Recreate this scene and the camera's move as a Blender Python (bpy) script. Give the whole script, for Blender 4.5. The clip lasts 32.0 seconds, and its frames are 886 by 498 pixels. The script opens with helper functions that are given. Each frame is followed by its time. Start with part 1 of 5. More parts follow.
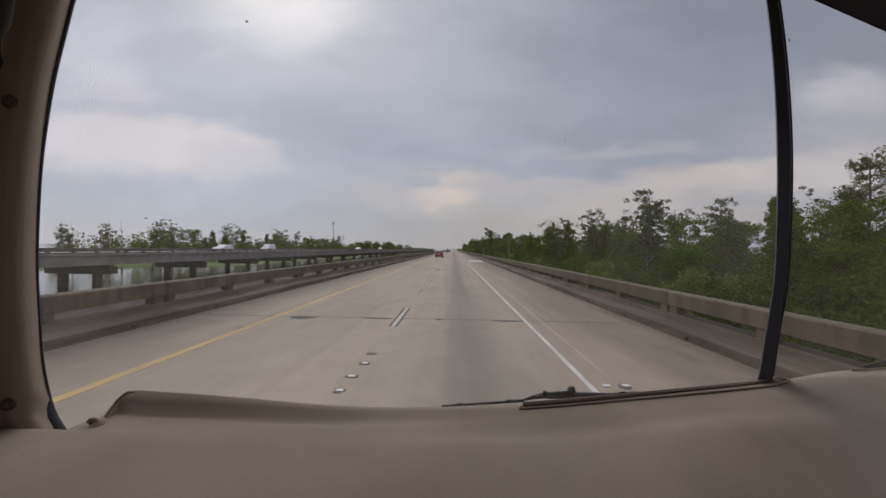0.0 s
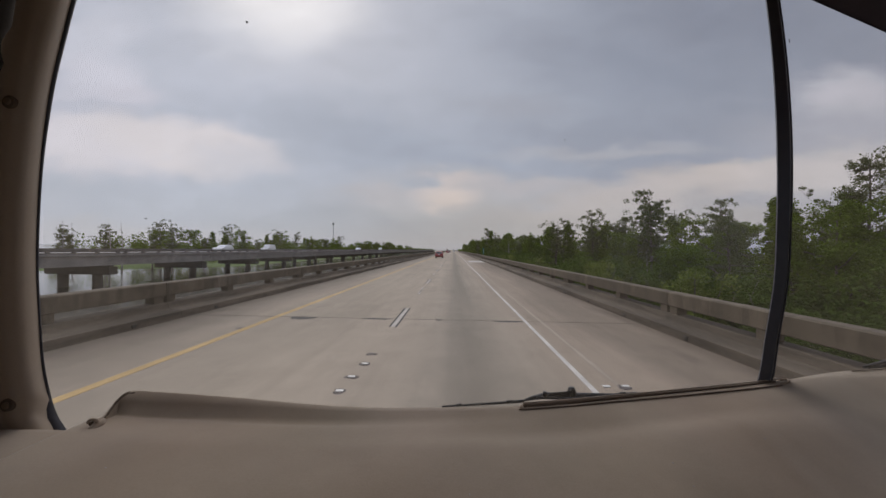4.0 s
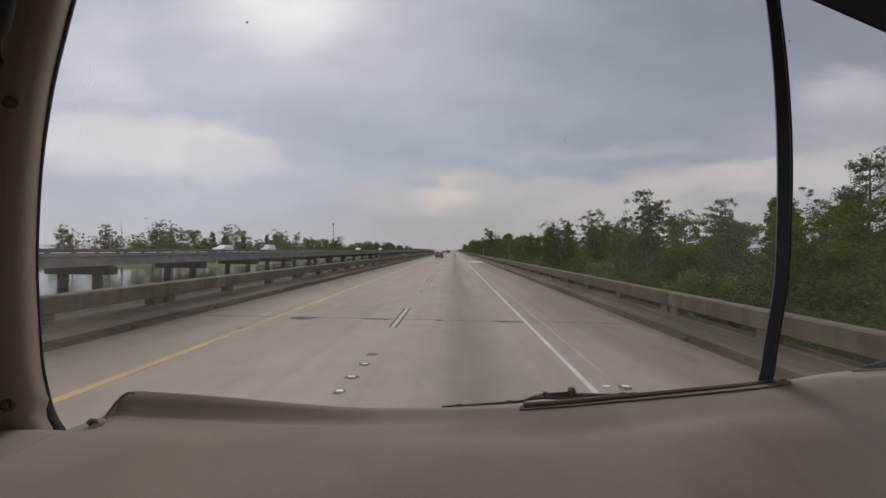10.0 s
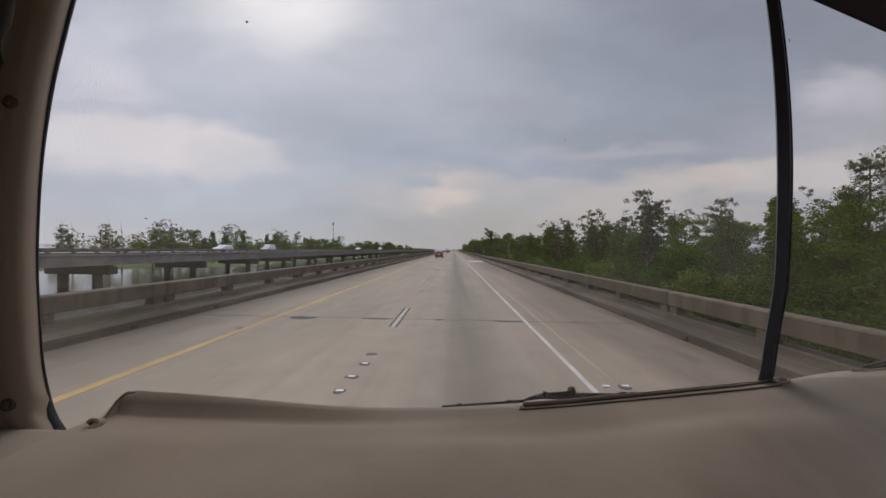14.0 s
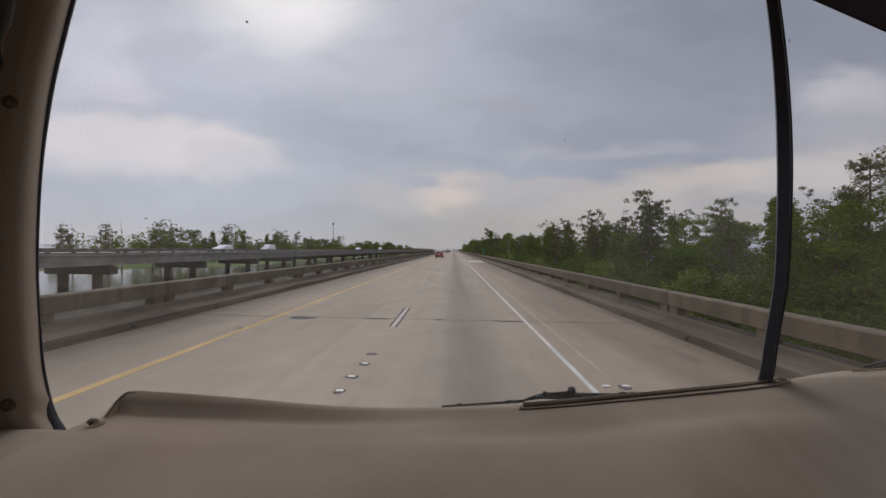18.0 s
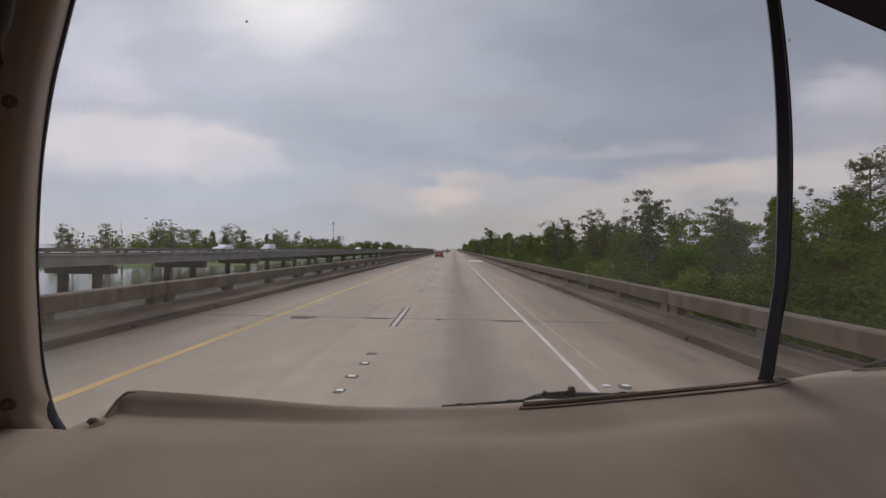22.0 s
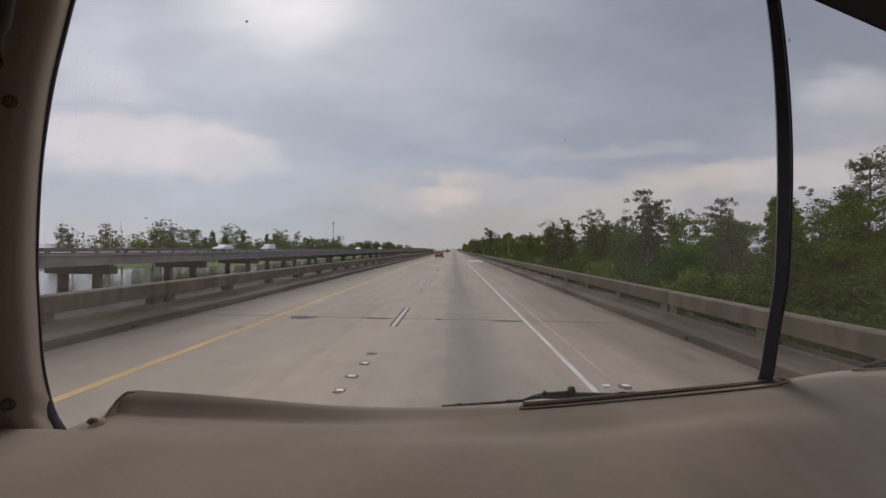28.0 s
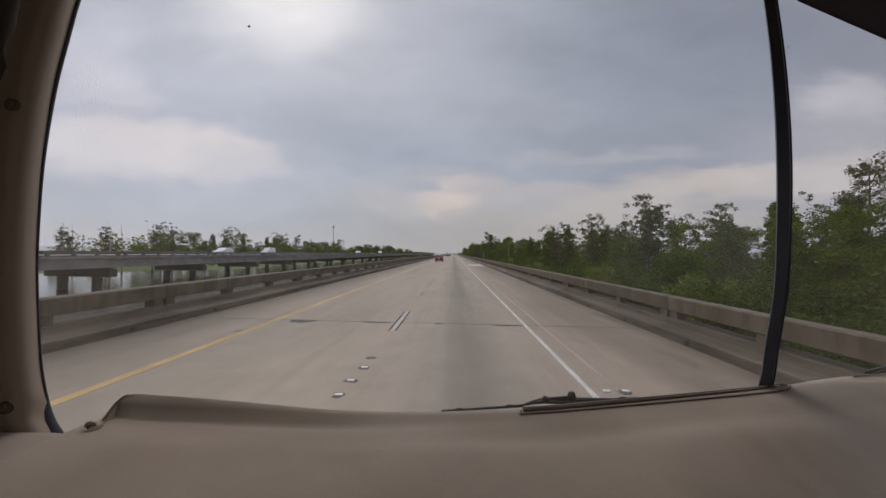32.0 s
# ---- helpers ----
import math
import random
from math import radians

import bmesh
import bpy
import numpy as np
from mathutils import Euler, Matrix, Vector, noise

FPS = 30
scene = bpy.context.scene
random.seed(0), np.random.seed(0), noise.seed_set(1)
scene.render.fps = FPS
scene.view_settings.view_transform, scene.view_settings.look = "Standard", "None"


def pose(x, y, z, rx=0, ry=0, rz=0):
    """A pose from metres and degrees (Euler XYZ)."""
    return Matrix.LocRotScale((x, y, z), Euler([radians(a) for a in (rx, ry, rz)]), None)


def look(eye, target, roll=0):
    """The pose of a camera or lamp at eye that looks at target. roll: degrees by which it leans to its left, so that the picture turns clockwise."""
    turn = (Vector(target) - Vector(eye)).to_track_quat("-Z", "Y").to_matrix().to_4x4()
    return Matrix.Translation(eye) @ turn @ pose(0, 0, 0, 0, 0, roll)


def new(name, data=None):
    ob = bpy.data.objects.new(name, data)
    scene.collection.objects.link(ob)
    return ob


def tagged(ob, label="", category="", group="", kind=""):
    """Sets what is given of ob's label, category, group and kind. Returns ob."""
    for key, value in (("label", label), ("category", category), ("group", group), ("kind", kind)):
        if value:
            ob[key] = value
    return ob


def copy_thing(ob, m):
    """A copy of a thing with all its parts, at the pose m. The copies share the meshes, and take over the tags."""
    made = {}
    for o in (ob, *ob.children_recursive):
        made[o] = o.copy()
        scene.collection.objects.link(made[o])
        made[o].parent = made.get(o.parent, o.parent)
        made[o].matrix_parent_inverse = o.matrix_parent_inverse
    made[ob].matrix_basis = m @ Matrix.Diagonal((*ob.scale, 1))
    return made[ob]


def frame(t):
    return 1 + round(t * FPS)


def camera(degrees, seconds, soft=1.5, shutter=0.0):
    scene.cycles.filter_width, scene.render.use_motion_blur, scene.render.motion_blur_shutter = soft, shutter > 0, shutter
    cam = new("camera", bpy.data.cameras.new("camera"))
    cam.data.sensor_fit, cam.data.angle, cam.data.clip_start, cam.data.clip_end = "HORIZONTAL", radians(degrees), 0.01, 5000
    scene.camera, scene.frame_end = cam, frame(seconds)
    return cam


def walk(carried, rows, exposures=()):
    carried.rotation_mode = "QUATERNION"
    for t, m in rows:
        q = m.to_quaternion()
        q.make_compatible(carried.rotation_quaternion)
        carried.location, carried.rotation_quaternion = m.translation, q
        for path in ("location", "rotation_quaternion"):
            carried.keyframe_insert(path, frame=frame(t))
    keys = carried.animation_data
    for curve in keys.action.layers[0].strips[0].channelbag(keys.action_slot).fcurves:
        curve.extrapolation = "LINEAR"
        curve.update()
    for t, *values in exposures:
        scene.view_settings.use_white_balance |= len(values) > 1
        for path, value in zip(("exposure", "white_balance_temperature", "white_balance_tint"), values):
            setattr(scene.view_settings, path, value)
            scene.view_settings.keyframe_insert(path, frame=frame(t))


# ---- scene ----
# A cab-over motor vehicle stands in the right lane of a long twin trestle bridge through a swamp.
# x to the right, y along the road, z up; the road surface is z = 0.
EYE, YAW, LEAN = 2.08, 1.7, -0.85
CAB = pose(0, 0, 0, 0, LEAN, YAW)          # the vehicle's own frame: y forward, eye at (0, 0, EYE)
cam = camera(102.0, 32.0, 1.5)
# seconds, yaw, pitch, roll of the mount's small shake
ROWS = [
    (0.0, 0, 0.0, 0), (1.0, 0, 0.05, 0), (2.0, 0, 0.1, 0), (3.0, 0, 0.08, 0), (4.5, 0, 0.06, 0), (6.0, 0, -0.04, 0),
    (7.0, 0, 0.04, 0), (8.0, 0, 0.0, 0), (9.0, 0, -0.02, 0), (10.0, 0, 0.1, 0), (11.0, 0, 0.12, 0), (12.0, 0, 0.08, 0),
    (13.0, 0, 0.02, 0), (14.0, 0, 0.05, 0), (15.5, 0, 0.02, 0), (17.0, 0, -0.03, 0), (18.0, 0, 0.05, 0), (19.0, 0, -0.03, 0),
    (20.0, 0, -0.06, 0), (21.0, 0, 0.05, 0), (22.0, 0, 0.0, 0), (23.0, 0, 0.04, 0), (24.0, 0, -0.2, 0), (25.0, 0, 0.05, 0),
    (26.5, 0, 0.06, 0), (28.0, 0, 0.0, 0), (29.0, 0, 0.0, 0), (30.0, 0, 0.0, 0), (30.4, 0, 0.60, -0.15), (31.0, 0, 0.68, -0.2),
    (32.0, 0, 0.64, -0.2),
]
walk(cam, [(t, CAB @ pose(0, 0, EYE, 90 + pitch, roll, yaw)) for t, yaw, pitch, roll in ROWS], [(0.0, 0.0), (32.0, 0.0)])

# ---- world and sun ----
SUN_AZ, SUN_EL = -22.0, 36.0               # degrees from +y to the right, and above the horizon


def nd(tree, kind, **kw):
    n = tree.nodes.new(kind)
    for k, v in kw.items():
        if k == "op":
            n.operation = v
        elif k == "blend":
            n.blend_type = v
        else:
            n.inputs[k].default_value = v
    return n


world = bpy.data.worlds.new("overcast")
scene.world = world
world.use_nodes = True
wt = world.node_tree
wt.nodes.clear()
wl = wt.links.new
coord = nd(wt, "ShaderNodeTexCoord")
HEADING = (CAB @ pose(0, 0, 0, 90, 0, 0)).to_3x3()
AHEAD, ASIDE, ABOVE = -HEADING.col[2], HEADING.col[0], HEADING.col[1]


def along(axis):
    """How far the sky's direction reaches along an axis."""
    n = nd(wt, "ShaderNodeVectorMath", op="DOT_PRODUCT")
    n.inputs[1].default_value = axis
    wl(coord.outputs["Generated"], n.inputs[0])
    return n.outputs["Value"]


def srgb(r, g, b):
    """Linear colour of a paint-chart value from 0 to 255."""
    return tuple((c / 255 / 12.92) if c < 10.4 else ((c / 255 + 0.055) / 1.055) ** 2.4 for c in (r, g, min(255, b * 1.012)))


def ranged(value, f0, f1, t0, t1, smooth=False):
    n = nd(wt, "ShaderNodeMapRange")
    n.interpolation_type = "SMOOTHSTEP" if smooth else "LINEAR"
    for key, v in (("From Min", f0), ("From Max", f1), ("To Min", t0), ("To Max", t1)):
        n.inputs[key].default_value = v
    wl(value, n.inputs["Value"])
    return n.outputs[0]


sep = nd(wt, "ShaderNodeSeparateXYZ")
wl(coord.outputs["Generated"], sep.inputs[0])
height = nd(wt, "ShaderNodeMath", op="MAXIMUM")
height.inputs[1].default_value = 0.0
wl(sep.outputs["Z"], height.inputs[0])
# the cloud sheet: brighter and bluer to one side, heavy and grey to the other
sheet = nd(wt, "ShaderNodeValToRGB")
wl(ranged(along(ASIDE), -0.85, 0.85, 0.0, 1.0), sheet.inputs[0])
stops = [(0.0, (190, 193, 206)), (0.25, (184, 189, 202)), (0.5, (174, 179, 192)), (0.68, (166, 171, 184)), (0.85, (160, 164, 177)), (1.0, (163, 164, 175))]
els = sheet.color_ramp.elements
while len(els) < len(stops):
    els.new(0.5)
for el, (pos, col) in zip(els, stops):
    el.position, el.color = pos, (*srgb(*col), 1)
# flat coordinates on the sheet ahead, bent by two sizes of billow
front = nd(wt, "ShaderNodeMath", op="MAXIMUM")
front.inputs[1].default_value = 0.12
wl(along(AHEAD), front.inputs[0])
spot = nd(wt, "ShaderNodeCombineXYZ")
for axis, key in ((ASIDE, "X"), (ABOVE, "Y")):
    q = nd(wt, "ShaderNodeMath", op="DIVIDE")
    wl(along(axis), q.inputs[0])
    wl(front.outputs[0], q.inputs[1])
    wl(q.outputs[0], spot.inputs[key])
wisp = nd(wt, "ShaderNodeMapping")
wisp.inputs["Scale"].default_value = (0.62, 1.5, 1.0)
wl(spot.outputs[0], wisp.inputs[0])
bent = spot.outputs[0]
for scale, detail, reach in ((3.2, 3.0, 0.16), (11.0, 5.0, 0.09)):
    nz = nd(wt, "ShaderNodeTexNoise", Scale=scale, Detail=detail, Roughness=0.6)
    wl(wisp.outputs[0], nz.inputs["Vector"])
    off = nd(wt, "ShaderNodeVectorMath", op="SUBTRACT")
    off.inputs[1].default_value = (0.5, 0.5, 0.5)
    wl(nz.outputs["Color"], off.inputs[0])
    sc = nd(wt, "ShaderNodeVectorMath", op="SCALE")
    sc.inputs["Scale"].default_value = reach
    wl(off.outputs[0], sc.inputs[0])
    ad = nd(wt, "ShaderNodeVectorMath", op="ADD")
    wl(bent, ad.inputs[0])
    wl(sc.outputs[0], ad.inputs[1])
    bent = ad.outputs[0]
level = nd(wt, "ShaderNodeVectorMath", op="MULTIPLY")
level.inputs[1].default_value = (1, 1, 0)
wl(bent, level.inputs[0])
ahead = ranged(along(AHEAD), 0.25, 0.45, 0.0, 1.0, True)
# billows and thin places: aside, above, half width, half height, tilt, colour, share, softness
BILLOWS = [
    (-0.40, 0.68, 0.56, 0.34, 0, (213, 214, 224), 0.55, 0.9),
    (-0.46, 0.71, 0.19, 0.12, 0, (252, 249, 251), 0.95, 0.8),
    (-0.98, 0.60, 0.14, 0.08, 20, (214, 214, 224), 0.75, 0.6),
    (-0.97, 0.49, 0.11, 0.06, -10, (218, 216, 226), 0.85, 0.55),
    (-0.88, 0.43, 0.09, 0.035, 0, (214, 211, 221), 0.75, 0.6),
    (-1.02, 0.41, 0.17, 0.045, -6, (214, 212, 222), 0.75, 0.6),
    (0.62, 0.53, 0.42, 0.10, -8, (148, 153, 167), 0.75, 0.8),
    (0.85, 0.66, 0.42, 0.10, -10, (142, 146, 160), 0.85, 0.8),
    (0.55, 0.33, 0.34, 0.045, 0, (154, 158, 171), 0.55, 0.8),
    (-0.20, 0.30, 0.34, 0.09, -16, (164, 171, 186), 0.70, 0.8),
    (0.20, 0.40, 0.14, 0.03, 0, (168, 169, 178), 0.5, 0.8),
    (-0.92, 0.385, 0.24, 0.022, -4, (183, 188, 203), 0.55, 0.8),
    (-0.98, 0.29, 0.26, 0.085, -2, (224, 218, 223), 0.95, 0.45),
    (-0.72, 0.285, 0.25, 0.068, -14, (226, 219, 221), 0.95, 0.40),
    (-0.58, 0.235, 0.12, 0.030, -10, (212, 210, 217), 0.70, 0.6),
    (-0.85, 0.15, 0.46, 0.06, 0, (190, 194, 206), 0.80, 0.8),
    (-0.86, 0.035, 0.46, 0.035, 0, (194, 194, 201), 0.70, 0.8),
    (-0.15, 0.08, 0.42, 0.07, 0, (166, 169, 179), 0.80, 0.8),
    (0.03, 0.145, 0.27, 0.055, 0, (197, 192, 193), 0.75, 0.7),
    (0.00, 0.155, 0.085, 0.038, 0, (227, 211, 202), 0.95, 0.55),
    (0.23, 0.178, 0.24, 0.016, 0, (193, 187, 189), 0.75, 0.7),
    (-0.15, 0.158, 0.12, 0.020, 0, (189, 185, 189), 0.65, 0.7),
    (0.46, 0.268, 0.27, 0.020, 0, (183, 182, 189), 0.80, 0.7),
    (0.26, 0.06, 0.36, 0.07, 0, (176, 171, 170), 0.8, 0.8),
    (0.66, 0.170, 0.42, 0.042, 8, (202, 192, 189), 0.88, 0.6),
    (0.82, 0.215, 0.20, 0.026, 12, (206, 196, 192), 0.85, 0.6),
    (0.70, 0.08, 0.5, 0.06, 0, (188, 181, 179), 0.8, 0.8),
    (1.14, 0.43, 0.15, 0.06, -8, (208, 204, 211), 0.9, 0.65),
    (1.14, 0.32, 0.26, 0.08, 0, (188, 186, 194), 0.7, 0.8),
    (1.12, 0.22, 0.24, 0.065, 6, (208, 200, 199), 0.9, 0.6),
]
tone = sheet.outputs[0]
for u, v, wide, high, tilt, col, share, soft in BILLOWS:
    mp = nd(wt, "ShaderNodeMapping")
    mp.vector_type = "TEXTURE"
    mp.inputs["Location"].default_value, mp.inputs["Rotation"].default_value, mp.inputs["Scale"].default_value = (u, v, 0), (0, 0, radians(tilt)), (wide, high, 1)
    wl(level.outputs[0], mp.inputs[0])
    ln = nd(wt, "ShaderNodeVectorMath", op="LENGTH")
    wl(mp.outputs[0], ln.inputs[0])
    fac = nd(wt, "ShaderNodeMath", op="MULTIPLY")
    wl(ranged(ln.outputs["Value"], 1 + soft, 1 - soft, 0.0, share, True), fac.inputs[0])
    wl(ahead, fac.inputs[1])
    mx = nd(wt, "ShaderNodeMixRGB")
    mx.inputs[2].default_value = (*srgb(*col), 1)
    wl(fac.outputs[0], mx.inputs[0])
    wl(tone, mx.inputs[1])
    tone = mx.outputs[0]
# faint unevenness over the whole sheet
grey = nd(wt, "ShaderNodeTexNoise", Scale=2.6, Detail=6.0, Roughness=0.6, Distortion=0.4)
swept = nd(wt, "ShaderNodeMapping")
swept.inputs["Scale"].default_value = (1.0, 1.0, 2.6)
wl(coord.outputs["Generated"], swept.inputs[0])
wl(swept.outputs[0], grey.inputs["Vector"])
hazy = nd(wt, "ShaderNodeVectorMath", op="SCALE")
wl(tone, hazy.inputs[0])
ripple = nd(wt, "ShaderNodeTexNoise", Scale=9.0, Detail=7.0, Roughness=0.62, Distortion=0.8)
wl(wisp.outputs[0], ripple.inputs["Vector"])
uneven = nd(wt, "ShaderNodeMath", op="MULTIPLY")
wl(ranged(grey.outputs["Fac"], 0.25, 0.75, 0.94, 1.06), uneven.inputs[0])
wl(ranged(ripple.outputs["Fac"], 0.25, 0.75, 0.945, 1.055), uneven.inputs[1])
wl(uneven.outputs[0], hazy.inputs["Scale"])
sky = nd(wt, "ShaderNodeTexSky")
sky.sky_type, sky.sun_disc, sky.sun_elevation, sky.sun_rotation = "NISHITA", False, radians(SUN_EL), radians(SUN_AZ)
over = nd(wt, "ShaderNodeMapRange")            # an overcast sky is brightest overhead
over.inputs["From Min"].default_value, over.inputs["From Max"].default_value = 0.6, 1.0
over.inputs["To Min"].default_value, over.inputs["To Max"].default_value = 1.0, 3.6
wl(height.outputs[0], over.inputs["Value"])
bright = nd(wt, "ShaderNodeVectorMath", op="SCALE")
wl(hazy.outputs[0], bright.inputs[0])
wl(over.outputs[0], bright.inputs["Scale"])
bg_sky, bg_cloud = nd(wt, "ShaderNodeBackground", Strength=0.05), nd(wt, "ShaderNodeBackground", Strength=0.965)
wl(sky.outputs[0], bg_sky.inputs[0])
wl(bright.outputs[0], bg_cloud.inputs[0])
both = nd(wt, "ShaderNodeMixShader", Fac=0.9)
wl(bg_sky.outputs[0], both.inputs[1])
wl(bg_cloud.outputs[0], both.inputs[2])
wout = nd(wt, "ShaderNodeOutputWorld")
wl(both.outputs[0], wout.inputs[0])

sun = new("sun", bpy.data.lights.new("sun", "SUN"))
sun.data.energy, sun.data.angle, sun.data.color = 0.85, radians(50), (1.0, 0.90, 0.80)
toward = Vector((math.sin(radians(SUN_AZ)) * math.cos(radians(SUN_EL)), math.cos(radians(SUN_AZ)) * math.cos(radians(SUN_EL)), math.sin(radians(SUN_EL))))
sun.matrix_world = look(toward * 60, (0, 0, 0))


# ---- materials ----
def material(name, color, rough=0.8, metal=0.0, spread=0.25, scale=8.0, grain=60.0, bump=0.2, stretch=(1, 1, 1), island=False, per_object=0.0, spec=0.3, depth=0.01):
    m = bpy.data.materials.new(name)
    m.use_nodes = True
    t = m.node_tree
    b = t.nodes["Principled BSDF"]
    b.inputs["Roughness"].default_value, b.inputs["Metallic"].default_value = rough, metal
    b.inputs["Specular IOR Level"].default_value = spec
    co = nd(t, "ShaderNodeTexCoord")
    mp = nd(t, "ShaderNodeMapping")
    mp.inputs["Scale"].default_value = stretch
    t.links.new(co.outputs["Object"], mp.inputs[0])
    n1 = nd(t, "ShaderNodeTexNoise", Scale=scale, Detail=5.0, Roughness=0.6)
    n2 = nd(t, "ShaderNodeTexNoise", Scale=grain, Detail=3.0, Roughness=0.6)
    for n in (n1, n2):
        t.links.new(mp.outputs[0], n.inputs["Vector"])
    s = nd(t, "ShaderNodeMath", op="MULTIPLY_ADD")
    s.inputs[1].default_value = 0.4
    t.links.new(n2.outputs["Fac"], s.inputs[0])
    t.links.new(n1.outputs["Fac"], s.inputs[2])
    r = nd(t, "ShaderNodeMapRange")
    r.inputs["From Min"].default_value, r.inputs["From Max"].default_value = 0.4, 1.0
    r.inputs["To Min"].default_value, r.inputs["To Max"].default_value = 1 - spread, 1 + spread
    t.links.new(s.outputs[0], r.inputs["Value"])
    val = r.outputs[0]
    if island or per_object:
        g = nd(t, "ShaderNodeNewGeometry") if island else nd(t, "ShaderNodeObjectInfo")
        r2 = nd(t, "ShaderNodeMapRange")
        k = 0.4 if island else per_object
        r2.inputs["To Min"].default_value, r2.inputs["To Max"].default_value = 1 - k, 1 + k
        t.links.new(g.outputs["Random Per Island" if island else "Random"], r2.inputs["Value"])
        mm = nd(t, "ShaderNodeMath", op="MULTIPLY")
        t.links.new(val, mm.inputs[0])
        t.links.new(r2.outputs[0], mm.inputs[1])
        val = mm.outputs[0]
    mx = nd(t, "ShaderNodeVectorMath", op="SCALE")
    mx.inputs[0].default_value = color
    t.links.new(val, mx.inputs["Scale"])
    t.links.new(mx.outputs[0], b.inputs["Base Color"])
    if bump:
        bp = nd(t, "ShaderNodeBump", Strength=bump, Distance=depth)
        t.links.new(s.outputs[0], bp.inputs["Height"])
        t.links.new(bp.outputs[0], b.inputs["Normal"])
    return m


def streaked_road():
    """Worn concrete: long tyre tracks, an oil strip in each lane, browner shoulders, blotches and fine grain."""
    m = bpy.data.materials.new("worn_concrete_road")
    m.use_nodes = True
    t = m.node_tree
    b = t.nodes["Principled BSDF"]
    b.inputs["Roughness"].default_value, b.inputs["Specular IOR Level"].default_value = 0.75, 0.25
    geo = nd(t, "ShaderNodeNewGeometry")
    sp = nd(t, "ShaderNodeSeparateXYZ")
    t.links.new(geo.outputs["Position"], sp.inputs[0])

    def noise_at(sx, sy, scale, detail=5.0, rough=0.6):
        mp = nd(t, "ShaderNodeMapping")
        mp.inputs["Scale"].default_value = (sx, sy, 1)
        t.links.new(geo.outputs["Position"], mp.inputs[0])
        n = nd(t, "ShaderNodeTexNoise", Scale=scale, Detail=detail, Roughness=rough)
        t.links.new(mp.outputs[0], n.inputs["Vector"])
        return n.outputs["Fac"]

    wander = noise_at(0.3, 0.05, 1.0, 2.0)
    xw = nd(t, "ShaderNodeMath", op="MULTIPLY_ADD")
    xw.inputs[1].default_value = 0.5
    t.links.new(wander, xw.inputs[0])
    t.links.new(sp.outputs["X"], xw.inputs[2])
    across = nd(t, "ShaderNodeValToRGB")
    mr = nd(t, "ShaderNodeMapRange")
    mr.inputs["From Min"].default_value, mr.inputs["From Max"].default_value = -8.0, 6.0
    t.links.new(xw.outputs[0], mr.inputs["Value"])
    t.links.new(mr.outputs[0], across.inputs[0])
    # left shoulder tones also carry the lens's corner darkening, besides browner concrete
    tones = [(-8.0, (0.110, 0.086, 0.066)), (-6.9, (0.150, 0.119, 0.090)), (-5.9, (0.222, 0.178, 0.133)), (-4.6, (0.272, 0.221, 0.166)), (-3.2, (0.265, 0.215, 0.161)), (-2.0, (0.297, 0.240, 0.181)),
             (-0.7, (0.309, 0.250, 0.190)), (0.0, (0.247, 0.206, 0.160)), (0.5, (0.158, 0.131, 0.101)), (1.0, (0.226, 0.188, 0.144)), (1.7, (0.297, 0.241, 0.183)), (2.6, (0.262, 0.205, 0.152)), (3.4, (0.258, 0.201, 0.149)),
             (4.3, (0.186, 0.144, 0.106)), (5.1, (0.200, 0.155, 0.114)), (5.9, (0.130, 0.098, 0.072))]
    e = across.color_ramp.elements
    while len(e) < len(tones):
        e.new(0.5)
    for k, (x, c) in zip(e, tones):
        k.position, k.color = (x + 8.0) / 14.0, (*c, 1)
    across.color_ramp.interpolation = "B_SPLINE"
    streak, blotch, grain = noise_at(2.5, 0.06, 1.0), noise_at(0.35, 0.12, 1.0, 4.0), noise_at(1, 1, 45.0, 3.0, 0.7)
    cloud = noise_at(1, 1, 1.3, 6.0, 0.65)
    fac = None
    for socket, k in ((streak, 0.5), (blotch, 0.7), (grain, 0.35), (cloud, 0.45)):
        q = nd(t, "ShaderNodeMath", op="MULTIPLY_ADD")
        q.inputs[1].default_value = k
        q.inputs[2].default_value = -k * 0.5 + (1.0 if fac is None else 0.0)
        t.links.new(socket, q.inputs[0])
        if fac is None:
            fac = q.outputs[0]
        else:
            a = nd(t, "ShaderNodeMath", op="ADD")
            t.links.new(fac, a.inputs[0])
            t.links.new(q.outputs[0], a.inputs[1])
            fac = a.outputs[0]
    grime = nd(t, "ShaderNodeMapRange")
    grime.interpolation_type = "SMOOTHSTEP"
    grime.inputs["From Min"].default_value, grime.inputs["From Max"].default_value = 0.50, 0.66
    t.links.new(noise_at(0.9, 0.22, 1.0, 6.0, 0.7), grime.inputs["Value"])
    outer = nd(t, "ShaderNodeMapRange")
    outer.inputs["From Min"].default_value, outer.inputs["From Max"].default_value = 3.4, 5.2
    outer.inputs["To Min"].default_value, outer.inputs["To Max"].default_value = 0.0, 0.34
    t.links.new(sp.outputs["X"], outer.inputs["Value"])
    spill = nd(t, "ShaderNodeMath", op="MULTIPLY")
    t.links.new(grime.outputs[0], spill.inputs[0])
    t.links.new(outer.outputs[0], spill.inputs[1])
    dirt = nd(t, "ShaderNodeMath", op="SUBTRACT")
    t.links.new(fac, dirt.inputs[0])
    t.links.new(spill.outputs[0], dirt.inputs[1])
    fac = dirt.outputs[0]
    mx = nd(t, "ShaderNodeVectorMath", op="SCALE")
    t.links.new(across.outputs[0], mx.inputs[0])
    t.links.new(fac, mx.inputs["Scale"])
    t.links.new(mx.outputs[0], b.inputs["Base Color"])
